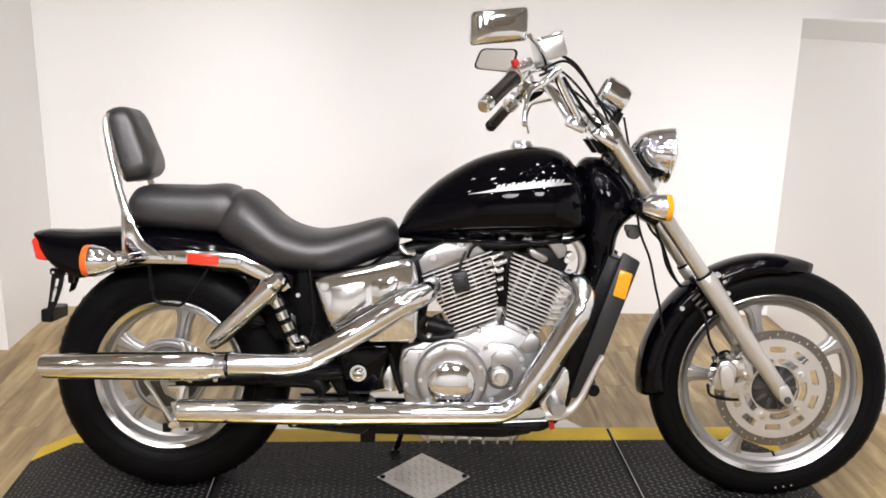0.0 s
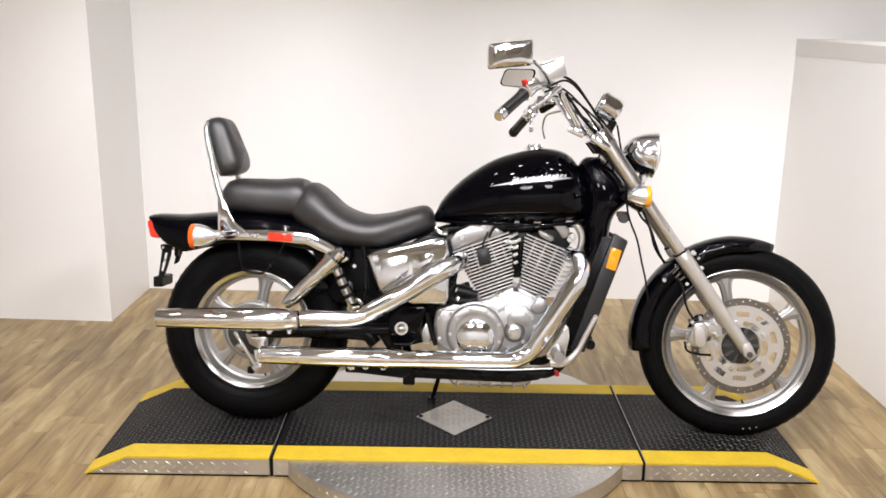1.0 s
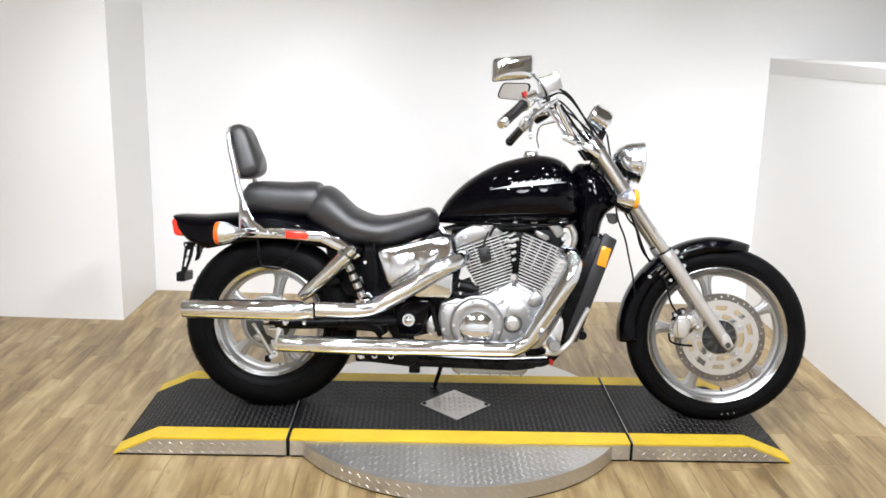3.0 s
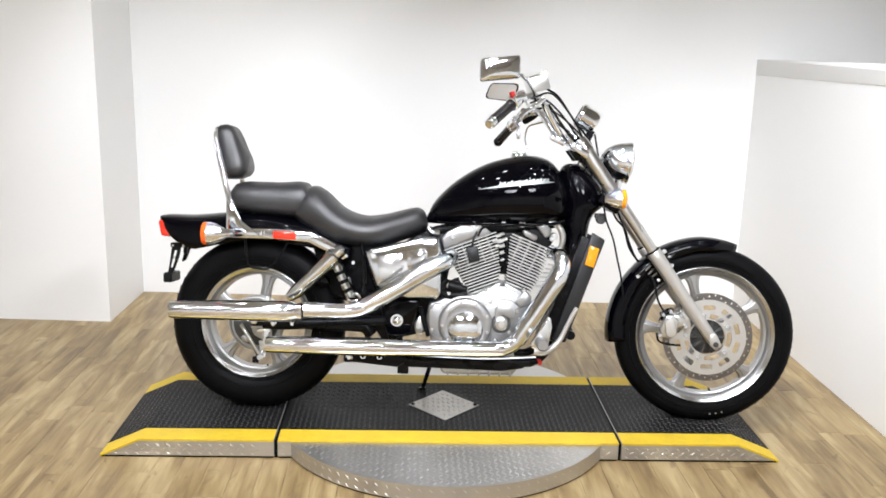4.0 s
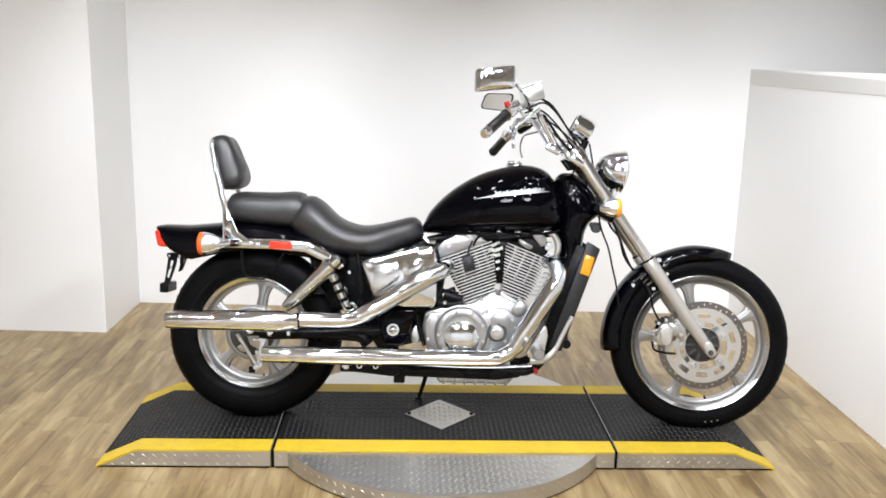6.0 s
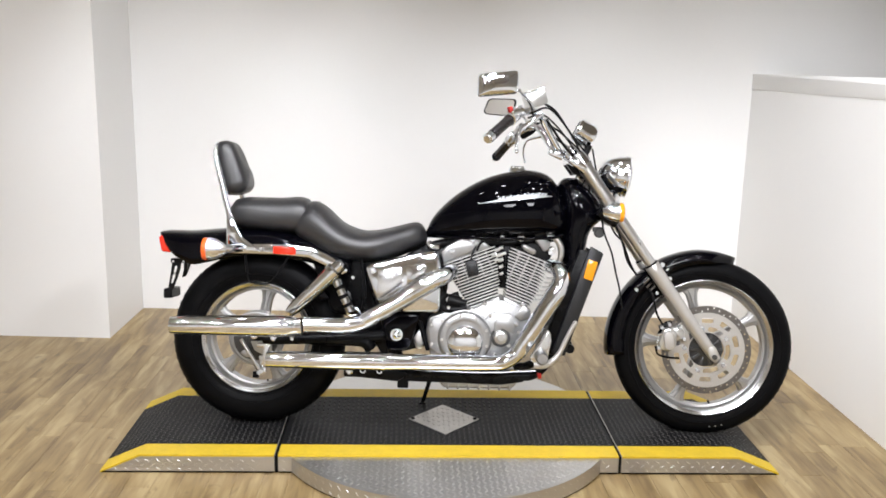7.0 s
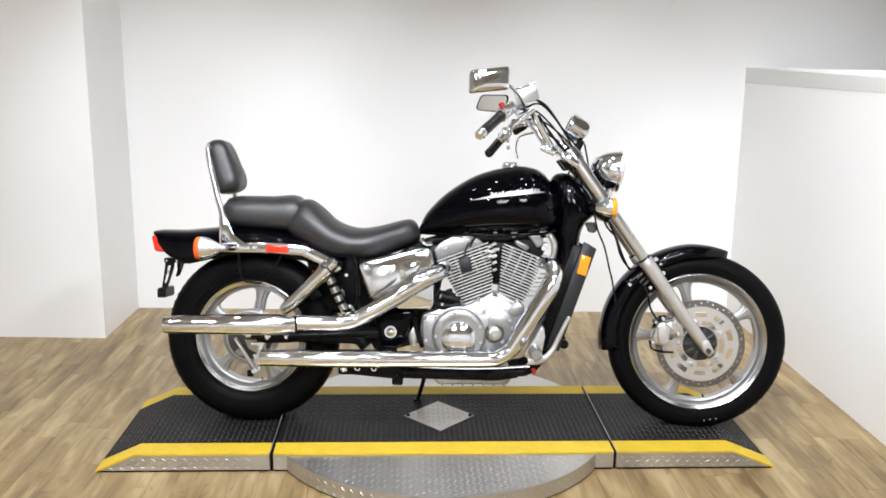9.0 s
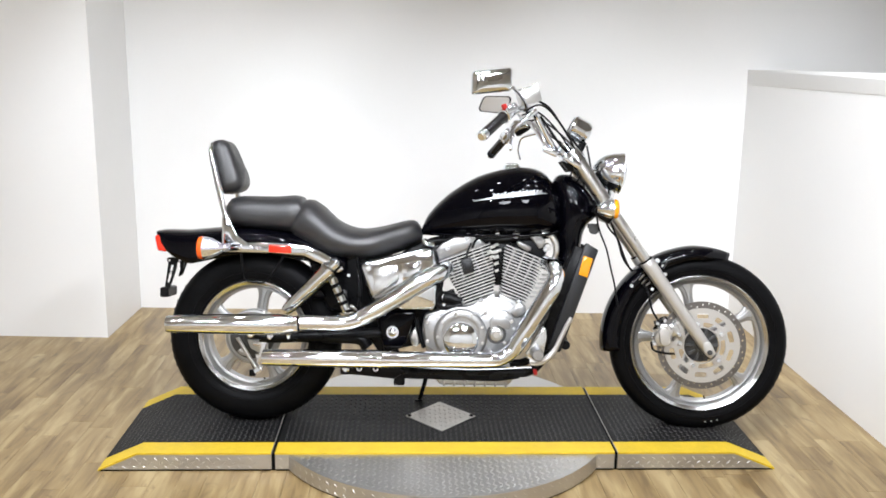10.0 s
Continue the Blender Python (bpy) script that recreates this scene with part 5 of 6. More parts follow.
for s in (-1, 1):
    y = 0.160 * s
    sh = part("shock_absorber", tube([(-0.695, y, 0.418, 0.014), (-0.690, y, 0.423, 0.020), (-0.668, y, 0.444, 0.0255), (-0.560, y, 0.550, 0.0305), (-0.545, y, 0.565, 0.0325), (-0.532, y, 0.578, 0.0325), (-0.527, y, 0.583, 0.024), (-0.510, y, 0.600, 0.024), (-0.502, y, 0.608, 0.014)], 0.02, 24, 1, False), CHROME, bike, "chrome shrouded shock absorber", 40)
    part("collar", tube([(-0.548, y, 0.562), (-0.541, y, 0.569)], 0.031, 24), CHROME, sh)
    part("swingarm", tube([(-0.29, 0.095 * s, 0.345), (-0.45, 0.125 * s, 0.335), (-0.70, 0.126 * s, 0.322), (-0.79, 0.122 * s, 0.318)], 0.021, 14), SATIN, bike, "black swingarm tube")
    part("strut_rail", prism([(-0.945, 0.630), (-0.945, 0.662), (-0.75, 0.667), (-0.62, 0.660), (-0.555, 0.630), (-0.500, 0.597), (-0.485, 0.575), (-0.505, 0.562), (-0.560, 0.590), (-0.63, 0.622), (-0.75, 0.630)], y * 0.86 - 0.008, y * 0.86 + 0.008, 0.003, 2), CHROME, bike, "chrome fender strut rail")
    part("side_reflector", prism([(-0.757, 0.659), (-0.676, 0.657), (-0.676, 0.630), (-0.757, 0.632)], s * 0.144, s * 0.154, 0.003, 2), RED, bike, "red side reflector")
    for x, z in ((-0.915, 0.648), (-0.80, 0.648), (-0.62, 0.642), (-0.535, 0.594)):
        b = part("strut_bolt", lathe([(0.0001, -0.008), (0.006, -0.008), (0.009, -0.004), (0.009, 0.004), (0.0001, 0.004)], (x, s * 0.145, z), seg=14), CHROME, bike, m=None)
    sis = part("sissy_bar", join(prism([(-0.924, 0.640), (-0.806, 0.640), (-0.826, 0.660), (-0.868, 0.690), (-0.886, 0.722), (-0.900, 0.766), (-0.926, 0.766), (-0.925, 0.70)], s * 0.147, s * 0.156, 0.003, 2),
                                 tube([(-0.912, s * 0.150, 0.755, 0.011), (-0.942, s * 0.135, 0.85, 0.010), (-0.976, s * 0.112, 0.975, 0.009), (-0.983, s * 0.08, 1.012, 0.009), (-0.983, 0.0, 1.02, 0.009)], 0.009, 12, 6)), CHROME, bike, "chrome sissy bar upright")
    sg = signal(-0.926, 0.285 * s, 0.650, 0.039, 0.070, False, ORANGE, None)
    part("stem", tube([(-0.910, s * 0.280, 0.650, 0.016), (-0.885, s * 0.270, 0.652, 0.015), (-0.870, s * 0.23, 0.652, 0.014), (-0.866, s * 0.14, 0.650, 0.014)], 0.014, 14), CHROME, sg)
    part("passenger_peg_bracket", prism([(-0.50, 0.225), (-0.47, 0.19), (-0.30, 0.175), (-0.26, 0.20), (-0.30, 0.232)], s * 0.105, s * 0.125, 0.005, 2), SATIN, bike, "black foot peg bracket")
    part("peg_bolt", lathe([(0.0001, -0.015), (0.007, -0.015), (0.013, -0.010), (0.013, 0.012), (0.0001, 0.012)], (-0.475, s * 0.125, 0.208), seg=16), CHROME, bike)
can = part("reservoir", tube([(-0.527, -0.13, 0.540, 0.0165), (-0.474, -0.13, 0.428, 0.0165)], 0.0165, 16), SATIN, bike, "black and chrome banded damper")
for k in range(4):
    f = k / 3.6
    part("band", tube([(-0.527 + 0.053 * f, -0.13, 0.540 - 0.112 * f), (-0.527 + 0.053 * (f + 0.17), -0.13, 0.540 - 0.112 * (f + 0.17))], 0.0195, 16), CHROME, can, "chrome band")
part("link_damper", tube([(-0.484, -0.122, 0.496, 0.006), (-0.484, -0.122, 0.490, 0.009), (-0.482, -0.122, 0.455, 0.009), (-0.482, -0.122, 0.446, 0.006)], 0.008, 14), DULL, bike, "small dull metal cylinder")
bolt(-0.469, -0.122, 0.552, 0.007, 0.008, CHROME, bike)
for pts, r in (([(-0.47, -0.125, 0.43), (-0.455, -0.13, 0.44), (-0.44, -0.13, 0.425)], 0.008), ([(-0.485, -0.125, 0.42), (-0.47, -0.135, 0.412), (-0.45, -0.13, 0.415)], 0.007), ([(-0.505, -0.115, 0.47), (-0.485, -0.115, 0.50)], 0.007)):
    part("linkage", tube(pts, r, 10), CHROME, bike, "small chrome fitting")
part("rear_panel", prism([(-0.44, 0.60), (-0.405, 0.60), (-0.365, 0.47), (-0.385, 0.45)], -0.13, -0.10, 0.008, 2), BLACK, bike, "gloss black frame panel")
part("rear_panel", prism([(-0.62, 0.50), (-0.58, 0.52), (-0.55, 0.47), (-0.60, 0.455)], -0.125, -0.10, 0.008, 2), BLACK, bike, "gloss black inner panel")
piv = part("pivot_cover", prism([(-0.358, 0.425), (-0.222, 0.428), (-0.226, 0.40), (-0.255, 0.31), (-0.275, 0.292), (-0.335, 0.292), (-0.345, 0.33)], -0.150, -0.09, 0.010, 2), BLACK, bike, "black swingarm pivot cover")
part("dome", lathe([(0.0001, -0.168), (0.010, -0.166), (0.016, -0.160), (0.022, -0.160), (0.026, -0.150), (0.026, -0.14), (0.0001, -0.14)], (-0.304, 0, 0.352), seg=28), CHROME, piv, "chrome pivot bolt")
part("brace", tube([(-0.222, -0.13, 0.40), (-0.205, -0.135, 0.34), (-0.19, -0.135, 0.295)], 0.008, 10), SATIN, bike)
part("side_plate", prism([(-0.245, 0.335), (-0.222, 0.37), (-0.205, 0.32), (-0.215, 0.295), (-0.235, 0.30)], -0.125, -0.10, 0.006, 2), BRUSHED, bike, "silver gearbox plate")
axle = part("rear_axle_bracket", prism([(-0.850, 0.348), (-0.675, 0.345), (-0.665, 0.307), (-0.840, 0.306)], -0.135, -0.118, 0.004, 2), SATIN, bike, "black axle plate with chrome nuts")
for x, z, r in ((-0.834, 0.327, 0.014), (-0.762, 0.318, 0.011), (-0.694, 0.318, 0.011), (-0.812, 0.192, 0.0125)):
    part("bracket_bolt", lathe([(0.0001, -0.152), (r * 0.55, -0.152), (r * 0.6, -0.146), (r, -0.145), (r, -0.12), (0.0001, -0.12)], (x, 0, z), seg=18), CHROME, axle)
part("axle_mark", prism([(-0.815, 0.332), (-0.800, 0.318), (-0.786, 0.332), (-0.792, 0.332), (-0.800, 0.324), (-0.808, 0.332)], -0.1365, -0.134), FORKALU, axle, "light adjuster mark")
part("brake_panel", lathe([(0.0001, -0.112), (0.026, -0.112), (0.030, -0.104), (0.060, -0.100), (0.068, -0.096), (0.080, -0.094), (0.082, -0.082), (0.082, -0.050), (0.0001, -0.050)], (RW[0] - 0.012, 0, RW[1] - 0.007), seg=64), DULL, axle, "dull drum brake panel")
part("panel_rim", lathe([(0.083, -0.082), (0.091, -0.082), (0.093, -0.090), (0.099, -0.089), (0.102, -0.080), (0.102, -0.050), (0.083, -0.050)], (RW[0] - 0.012, 0, RW[1] - 0.007), seg=64, closed=True), RIM, axle, "silver rim of the brake panel")
for k in range(3):
    part("panel_rib", prism([(-0.800 + 0.018 * k, 0.410 - 0.008 * k), (-0.790 + 0.018 * k, 0.408 - 0.008 * k), (-0.775 + 0.018 * k, 0.372 - 0.004 * k), (-0.787 + 0.018 * k, 0.372 - 0.004 * k)], -0.112, -0.085, 0.003, 2), BRUSHED, axle, "cast rib of the drum panel")
part("torque_strut", prism([(-0.824, 0.298), (-0.774, 0.298), (-0.780, 0.268), (-0.800, 0.198), (-0.816, 0.186), (-0.822, 0.198), (-0.800, 0.262), (-0.804, 0.282), (-0.826, 0.284)], -0.141, -0.131, 0.003, 2), SOFTCHROME, axle, "silver muffler strut")
part("brake_rod_end", tube([(-0.880, -0.146, 0.312), (-0.852, -0.150, 0.270), (-0.812, -0.150, 0.206)], 0.0068, 10), BRUSHED, axle, "silver brake rod")
part("muffler_hanger", prism([(-0.850, 0.304), (-0.772, 0.304), (-0.772, 0.256), (-0.800, 0.252), (-0.836, 0.270)], -0.129, -0.119, 0.004, 2), FORKALU, axle, "pale aluminium muffler hanger")
part("hanger_foot", prism([(-0.818, 0.253), (-0.770, 0.256), (-0.768, 0.226), (-0.790, 0.216), (-0.812, 0.224)], -0.140, -0.128, 0.004, 2), SOFTCHROME, axle, "bright hanger foot")
part("strut_bolt", lathe([(0.0001, -0.156), (0.007, -0.156), (0.008, -0.151), (0.0135, -0.150), (0.0135, -0.128), (0.0001, -0.128)], (-0.803, 0, 0.198), seg=18), CHROME, axle)
part("stay_rod", tube([(-0.850, -0.150, 0.269), (-0.816, -0.150, 0.200)], 0.0042, 10), SATIN, axle, "thin black rod")
part("stay_block", box(-0.836, -0.814, -0.150, -0.128, 0.172, 0.196, 0.003, 2), SATIN, axle, "black rubber mount")
part("brake_arm", prism([(-0.884, 0.262), (-0.872, 0.272), (-0.850, 0.262), (-0.846, 0.248), (-0.858, 0.244), (-0.874, 0.250)], -0.138, -0.126, 0.003, 2), CAST, axle)

axle.location = (0.012, 0, 0.007)

# seats and backrest
SEAT_TOP = [tuple(q) for q in spline([(-0.700, 0.728), (-0.678, 0.788), (-0.632, 0.828), (-0.580, 0.803), (-0.522, 0.750), (-0.445, 0.722), (-0.37, 0.728), (-0.30, 0.746), (-0.25, 0.757), (-0.222, 0.745), (-0.206, 0.71)], 5)]
SEAT_LOW = [tuple(q) for q in spline([(-0.700, 0.712), (-0.660, 0.668), (-0.590, 0.628), (-0.53, 0.610), (-0.40, 0.606), (-0.30, 0.630), (-0.22, 0.668), (-0.206, 0.69)], 5)]
SEAT_W = [tuple(q) for q in spline([(-0.700, 0.09), (-0.66, 0.130), (-0.56, 0.158), (-0.46, 0.172), (-0.38, 0.165), (-0.30, 0.125), (-0.24, 0.095), (-0.206, 0.06)], 5)]
xs = [-0.699 + 0.492 * (0.5 - 0.5 * math.cos(math.pi * k / 30)) for k in range(31)]
part("rider_seat", loft(body_rings(xs, lambda x: prof(SEAT_TOP, x), lambda x: prof(SEAT_LOW, x), lambda x: prof(SEAT_W, x), 40, 2.5, 2.4, 0.5)), VINYL, bike, "black vinyl rider seat", 60)
PT = [(-0.938, 0.760), (-0.932, 0.806), (-0.915, 0.829), (-0.88, 0.836), (-0.75, 0.836), (-0.69, 0.842), (-0.66, 0.838), (-0.635, 0.80), (-0.625, 0.77)]
PB = [(-0.938, 0.745), (-0.92, 0.716), (-0.80, 0.706), (-0.68, 0.700), (-0.625, 0.74)]
PW = [tuple(q) for q in spline([(-0.938, 0.06), (-0.92, 0.10), (-0.86, 0.116), (-0.75, 0.122), (-0.67, 0.124), (-0.625, 0.10)], 4)]
xs = [-0.937 + 0.311 * (0.5 - 0.5 * math.cos(math.pi * k / 24)) for k in range(25)]
part("passenger_seat", loft(body_rings(xs, lambda x: prof(PT, x), lambda x: prof(PB, x), lambda x: prof(PW, x), 40, 3.0, 3.0, 0.5)), VINYL, bike, "black vinyl passenger seat", 60)
out = []
for cx, cy, a0 in ((0.048, 0.062, 0), (-0.048, 0.062, 90), (-0.056, -0.060, 180), (0.056, -0.060, 270)):
    for k in range(8):
        a = radians(a0 + 90 * k / 7)
        out.append((cx + 0.040 * math.cos(a), cy + 0.040 * math.sin(a)))
rings = [[Vector((d * (1 - 1.2 * v), u * k, v * k)) for u, v in out] for d, k in ((-0.002, 0.88), (0.000, 0.95), (0.010, 1.0), (0.028, 1.0), (0.042, 0.975), (0.053, 0.92), (0.062, 0.83), (0.068, 0.69), (0.072, 0.48), (0.0735, 0.24))]
pad = part("backrest_pad", loft(rings), VINYL, bike, "black padded passenger backrest", 60, pose(-0.962, 0, 0.936, 0, -15, 0))
part("back_plate", prism([(u, v) for u, v in out], -0.003, 0.003, 0.001, 1), CHROME, pad, "", 40, pose(-0.964, 0, 0.936, 0, -15, 0) @ pose(0, 0, 0, 0, 0, 90))

# rear fender and tail
def rear_fender():
    top = [(-1.190, 0.703), (-1.17, 0.706), (-1.08, 0.706), (-0.95, 0.720), (-0.80, 0.726), (-0.62, 0.70), (-0.48, 0.64)]
    low = [(-1.190, 0.690), (-1.17, 0.655), (-1.14, 0.617), (-1.06, 0.580), (-0.95, 0.605), (-0.80, 0.630), (-0.62, 0.60), (-0.48, 0.56)]
    wid = [(-1.190, 0.070), (-1.14, 0.092), (-1.05, 0.108), (-0.90, 0.122), (-0.70, 0.128), (-0.48, 0.115)]
    rings = []
    for x in np.linspace(-1.190, -0.48, 36):
        t, l, w = prof(top, x), prof(low, x), prof(wid, x)
        row = []
        for k in range(-10, 11):
            u = abs(k) / 10
            if u <= 0.7:
                a = u / 0.7 * math.pi / 2
                y, z = w * math.sin(a), t - min(0.05, (t - l) * 0.6) * (1 - math.cos(a))
            else:
                f = (u - 0.7) / 0.3
                y, z = w * (1 - 0.03 * f), (t - min(0.05, (t - l) * 0.6)) * (1 - f) + l * f
            row.append(Vector((x, math.copysign(y, k), z)))
        rings.append(row)
    return loft(rings, closed=False, cap=False)


rf = part("rear_fender", rear_fender(), BLACK, bike, "gloss black rear fender with ducktail", 50)
sol = rf.modifiers.new("thickness", "SOLIDIFY")
sol.thickness, sol.offset = 0.003, -1
part("tail_light", prism([(-1.198, 0.682), (-1.176, 0.690), (-1.145, 0.640), (-1.150, 0.622), (-1.186, 0.626)], -0.075, 0.075, 0.010, 3), RED, bike, "red tail light")
lic = part("licence_bracket", plate([[(-1.150, 0.600), (-1.118, 0.600), (-1.120, 0.570), (-1.126, 0.545), (-1.146, 0.486), (-1.166, 0.486), (-1.160, 0.520)], [(-1.142, 0.572), (-1.132, 0.572), (-1.137, 0.550), (-1.147, 0.550)], [(-1.150, 0.540), (-1.138, 0.540), (-1.148, 0.508), (-1.156, 0.508)]], -0.050, -0.044), PLASTIC, bike, "black bracket for the missing number plate", 30)
part("bracket_top", box(-1.158, -1.094, -0.05, 0.05, 0.583, 0.600, 0.003, 1), PLASTIC, lic)
part("bracket_tab", box(-1.110, -1.096, -0.048, -0.03, 0.560, 0.585, 0.003, 1), PLASTIC, lic)
part("bracket_arm", prism([(-1.122, 0.596), (-1.100, 0.596), (-1.124, 0.530), (-1.140, 0.522)], 0.030, 0.045, 0.003, 1), PLASTIC, lic)
part("bracket_foot", box(-1.182, -1.150, -0.055, 0.055, 0.452, 0.488, 0.004, 1), PLASTIC, lic)
for bx, bz in ((-1.146, 0.590), (-1.108, 0.590), (-1.140, 0.545)):
    part("bracket_bolt", lathe([(0.0001, -0.056), (0.004, -0.056), (0.005, -0.052), (0.005, -0.046), (0.0001, -0.046)], (bx, 0, bz), seg=10), SOFTCHROME, lic)
part("pannier_guard", tube([(-0.862, -0.13, 0.632), (-0.852, -0.135, 0.56), (-0.84, -0.135, 0.528), (-0.80, -0.135, 0.521), (-0.775, -0.135, 0.523), (-0.74, -0.135, 0.56), (-0.70, -0.13, 0.63)], 0.0045, 10), SATIN, bike, "thin black guard rod")

# foot controls and stand
peg = part("foot_peg_bracket", prism([(0.232, 0.388), (0.243, 0.386), (0.248, 0.350), (0.236, 0.285), (0.205, 0.268), (0.178, 0.275), (0.172, 0.292), (0.205, 0.340)], -0.215, -0.19, 0.008, 3), SOFTCHROME, bike, "polished foot peg bracket")
part("foot_peg", tube([(0.210, -0.20, 0.298, 0.023), (0.210, -0.232, 0.298, 0.023), (0.210, -0.27, 0.298, 0.021), (0.210, -0.285, 0.298, 0.017)], 0.02, 24, 1, False), CAST, peg, "rubber-tipped foot peg")
part("peg_mount", tube([(0.21, -0.19, 0.30), (0.215, -0.10, 0.31)], 0.016, 12), SATIN, peg)
part("brake_pedal", tube([(0.190, -0.205, 0.262, 0.014), (0.225, -0.212, 0.264, 0.013), (0.252, -0.215, 0.279, 0.012), (0.277, -0.215, 0.310, 0.0095), (0.296, -0.215, 0.352, 0.0085), (0.320, -0.215, 0.402, 0.0085), (0.328, -0.216, 0.416, 0.0085), (0.324, -0.218, 0.423, 0.006)], 0.01, 12, 6), FORKALU, bike, "satin metal brake pedal")
part("brake_rod", tube([(0.20, -0.15, 0.235), (0.0, -0.14, 0.222), (-0.30, -0.13, 0.225)], 0.005, 8), CHROME, bike, "thin chrome brake rod")
part("tag", prism([(0.207, 0.222), (0.222, 0.220), (0.226, 0.203), (0.214, 0.198)], -0.125, -0.120, 0.001, 1), REDTAG, bike, "small red tag")
part("skid_plate", prism([(-0.28, 0.206), (0.17, 0.206), (0.16, 0.184), (0.08, 0.172), (-0.27, 0.176)], -0.118, -0.10, 0.004, 1), SATIN, bike, "black lower frame rail")
stand = part("side_stand", tube([(-0.178, 0.10, 0.19, 0.011), (-0.192, 0.132, 0.12, 0.0085), (-0.214, 0.176, 0.039, 0.0075)], 0.009, 12), SATIN, bike, "black side stand, folded out")
part("stand_foot", box(-0.230, -0.202, 0.162, 0.196, 0.0335, 0.0395, 0.002, 1), SATIN, stand)
part("rear_linkage", join(box(-0.50, -0.27, -0.10, 0.10, 0.182, 0.222, 0.008, 2), box(-0.30, -0.26, -0.115, -0.08, 0.15, 0.19, 0.004, 1)), SATIN, bike, "black lower frame cross member")

# small pieces round the engine
for x, z, r in ((-0.168, 0.442, 0.010), (-0.120, 0.452, 0.008), (0.012, 0.470, 0.008), (0.150, 0.470, 0.009), (-0.178, 0.352, 0.007)):
    part("case_bolt", lathe([(0.0001, -0.146), (r * 0.6, -0.146), (r * 0.7, -0.140), (r, -0.139), (r, -0.12), (0.0001, -0.12)], (x, 0, z), seg=14), CHROME, case)
part("cylinder_foot", prism([(-0.021, 0.440), (0.010, 0.468), (0.043, 0.486), (0.062, 0.496), (0.071, 0.470), (0.076, 0.430), (0.018, 0.420), (-0.010, 0.424)], -0.126, -0.05, 0.003, 2), CAST, case, "silver cylinder foot")
part("foot_frame", plate([[(-0.004, 0.440), (0.052, 0.466), (0.060, 0.440), (0.004, 0.430)], [(0.006, 0.441), (0.046, 0.457), (0.050, 0.444), (0.010, 0.435)]], -0.130, -0.124), CAST, case, "raised casting frame", 30)
part("cylinder_foot", prism([(0.080, 0.496), (0.118, 0.478), (0.161, 0.455), (0.190, 0.420), (0.168, 0.396), (0.132, 0.394), (0.081, 0.428)], -0.126, -0.05, 0.003, 2), CAST, case, "silver cylinder foot")
part("foot_web", prism([(0.118, 0.470), (0.128, 0.466), (0.146, 0.412), (0.134, 0.414)], -0.134, -0.124, 0.003, 2), CAST, case, "raised casting web")
part("pump_cover", prism([(0.118, 0.430), (0.150, 0.470), (0.178, 0.452), (0.172, 0.420), (0.140, 0.410)], -0.150, -0.11, 0.007, 2), CAST, case, "silver water pump elbow")
part("starter_hose", tube([(-0.128, -0.125, 0.505), (-0.150, -0.13, 0.470), (-0.135, -0.13, 0.448), (-0.090, -0.13, 0.445), (-0.055, -0.125, 0.452)], 0.013, 14), PLASTIC, bike, "black rubber hose")
part("starter_motor", tube([(-0.125, -0.115, 0.478), (-0.075, -0.115, 0.466)], 0.024, 18), SATIN, bike, "black cylindrical starter housing")
part("wire", tube([(-0.158, -0.135, 0.585), (-0.164, -0.14, 0.52), (-0.168, -0.14, 0.455)], 0.0035, 8), PLASTIC, bike, "thin black wire")
part("wire", tube([(-0.022, -0.118, 0.660), (-0.006, -0.114, 0.690), (0.030, -0.10, 0.702)], 0.004, 8), PLASTIC, bike, "black spark plug lead")
part("wire", tube([(-0.400, -0.135, 0.60), (-0.395, -0.135, 0.53), (-0.375, -0.135, 0.47), (-0.36, -0.13, 0.44)], 0.009, 10), SATIN, bike, "black frame cable")
part("wire", tube([(-0.44, -0.13, 0.625), (-0.43, -0.135, 0.56), (-0.425, -0.135, 0.49), (-0.43, -0.13, 0.44)], 0.006, 10), SATIN, bike, "black frame cable")
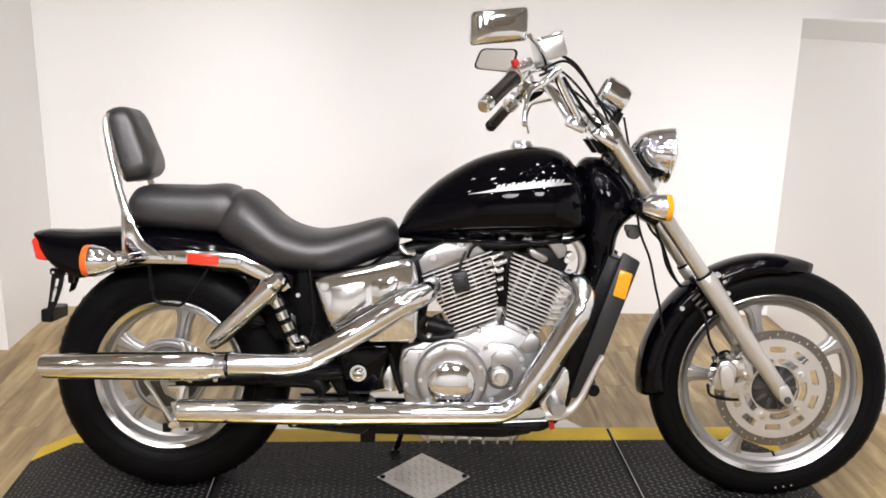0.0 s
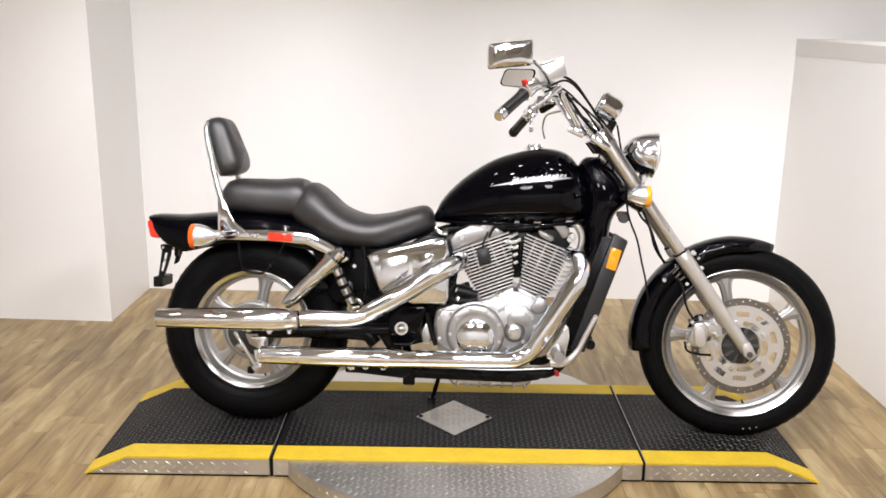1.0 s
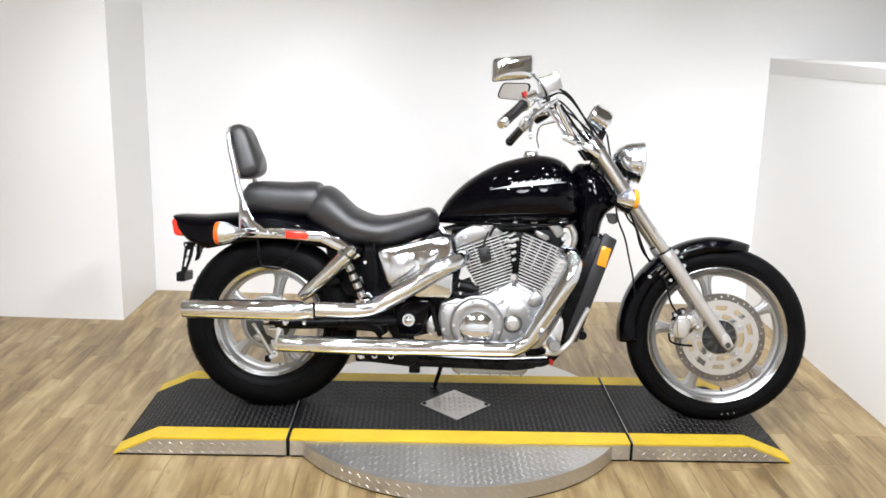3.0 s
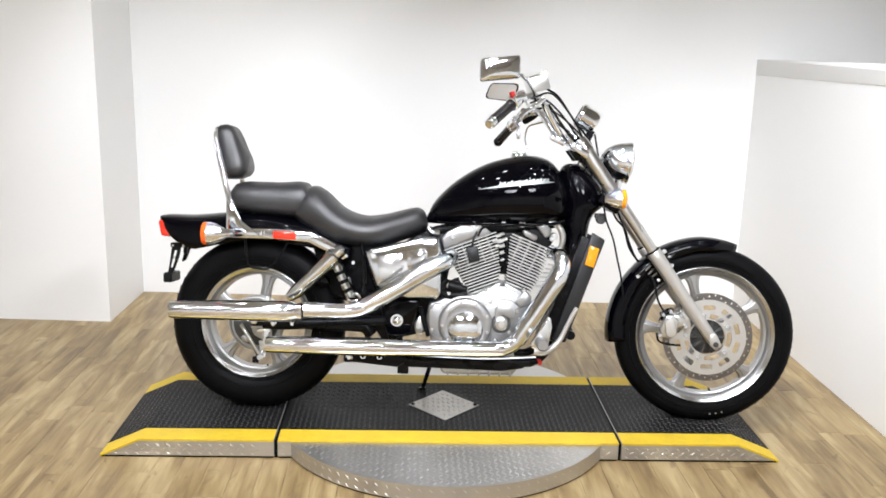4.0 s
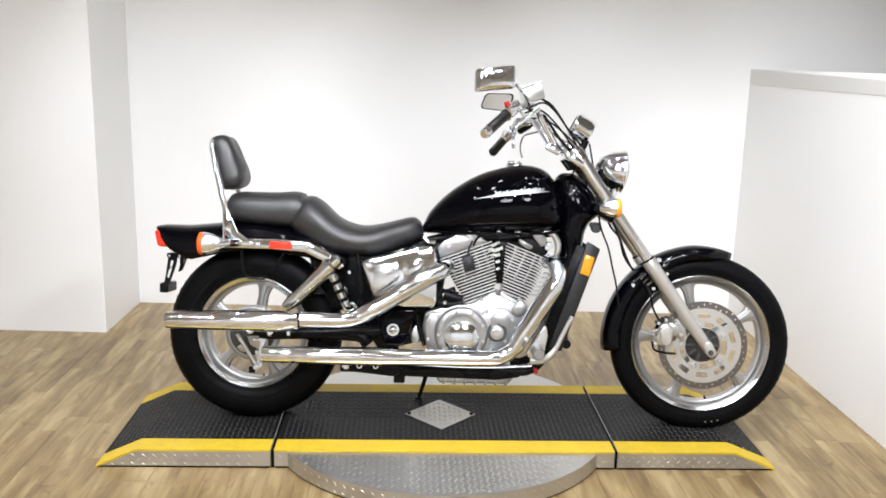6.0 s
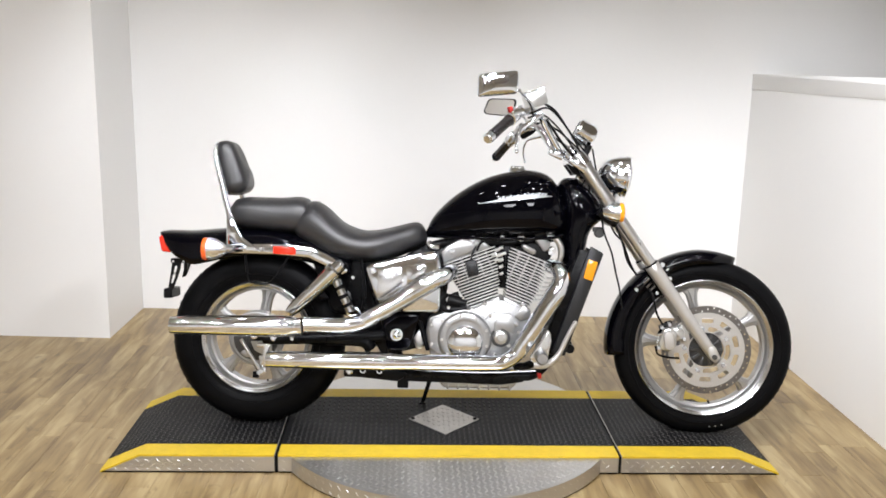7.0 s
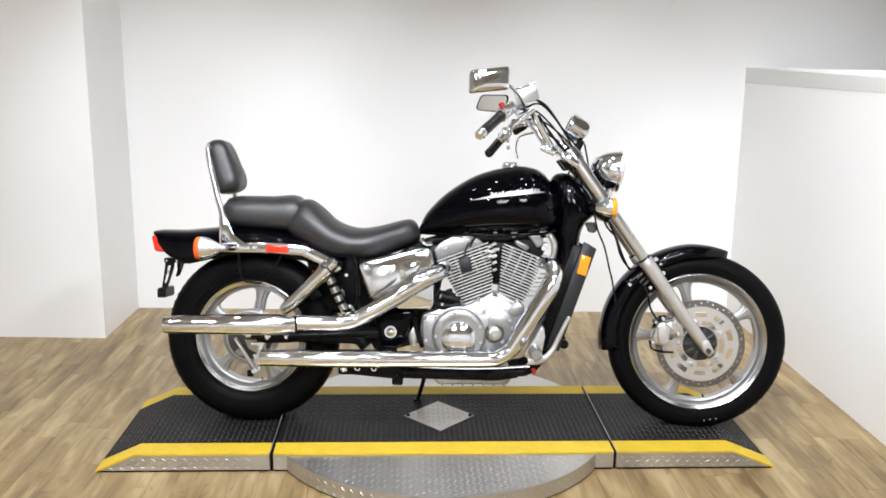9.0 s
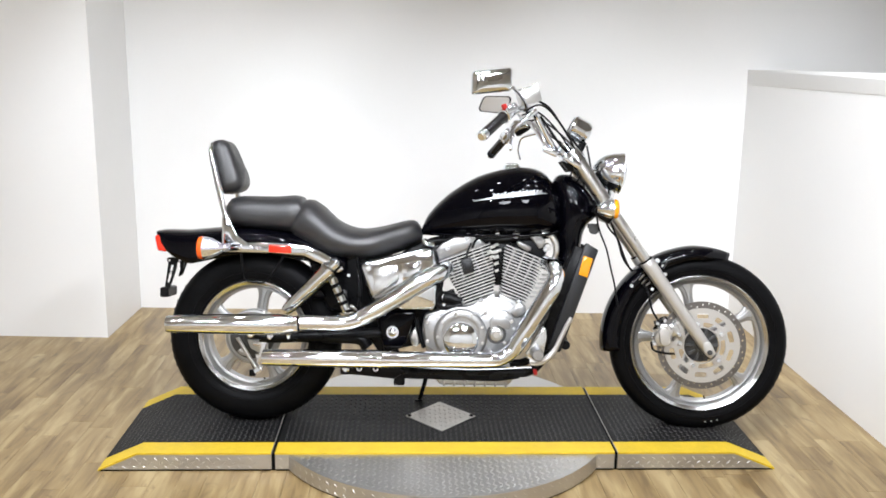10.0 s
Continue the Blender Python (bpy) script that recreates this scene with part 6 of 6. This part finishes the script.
part("front_fin_edge", prism([(0.214, 0.470), (0.262, 0.560), (0.268, 0.556), (0.224, 0.466)], -0.085, -0.05, 0.002, 1), FORKALU, bike, "pale fin edge")
for k in range(6):
    f = k / 5
    part("front_fin", box(0.196 + 0.045 * f, 0.222 + 0.045 * f, -0.088, -0.04, 0.478 + 0.082 * f, 0.483 + 0.082 * f, 0.001, 1), FIN, bike)
for x in (-0.425, -0.365):
    part("eyelet", lathe([(0.006, -0.135), (0.0105, -0.135), (0.0105, -0.115), (0.006, -0.115)], (x, 0, 0.214), seg=18, closed=True), CHROME, bike, "chrome eyelet")
part("kick_lug", box(-0.335, -0.285, -0.135, -0.12, 0.222, 0.231, 0.002, 1), BRUSHED, bike)
# ---- floor planks ----
plank_mesh = {}
W = 0.090
rng = random.Random(5)
rest = bmesh.new()
x = LEFT + W / 2 + 0.001
while x < RIGHT - W / 2:
    y = FRONT + 0.003 - rng.random() * 0.3
    while y < BACK - 0.01:
        long = rng.choice((0.36, 0.42, 0.50, 0.58))
        y0, y1 = max(y, FRONT + 0.003) + 0.0004, min(y + long, BACK - 0.001) - 0.0004
        y += long
        if y1 - y0 < 0.02:
            continue
        if -1.85 < x < 1.5 and y1 > -1.45:
            key = round(y1 - y0, 3)
            if key not in plank_mesh:
                bm = box(-W / 2 + 0.0003, W / 2 - 0.0003, -key / 2, key / 2, -0.004, 0.0, 0.0005, 1)
                me = bpy.data.meshes.new("plank")
                bm.to_mesh(me)
                bm.free()
                me.materials.append(PLANK)
                plank_mesh[key] = me
            ob = new("plank", plank_mesh[key])
            ob.location = (x, (y0 + y1) / 2, 0)
            ob.parent = sub
        else:
            x0, x1 = x - W / 2 + 0.0003, x + W / 2 - 0.0003
            vs = [rest.verts.new((u, v, w)) for w in (0.0, -0.0035) for u, v in ((x0, y0), (x1, y0), (x1, y1), (x0, y1))]
            for q in ((0, 1, 2, 3), (0, 4, 5, 1), (1, 5, 6, 2), (2, 6, 7, 3), (3, 7, 4, 0)):
                rest.faces.new([vs[i] for i in q])
    x += W
tagged(part("far_plank", rest, PLANK_REST, sub, smooth=0), kind="stuff")
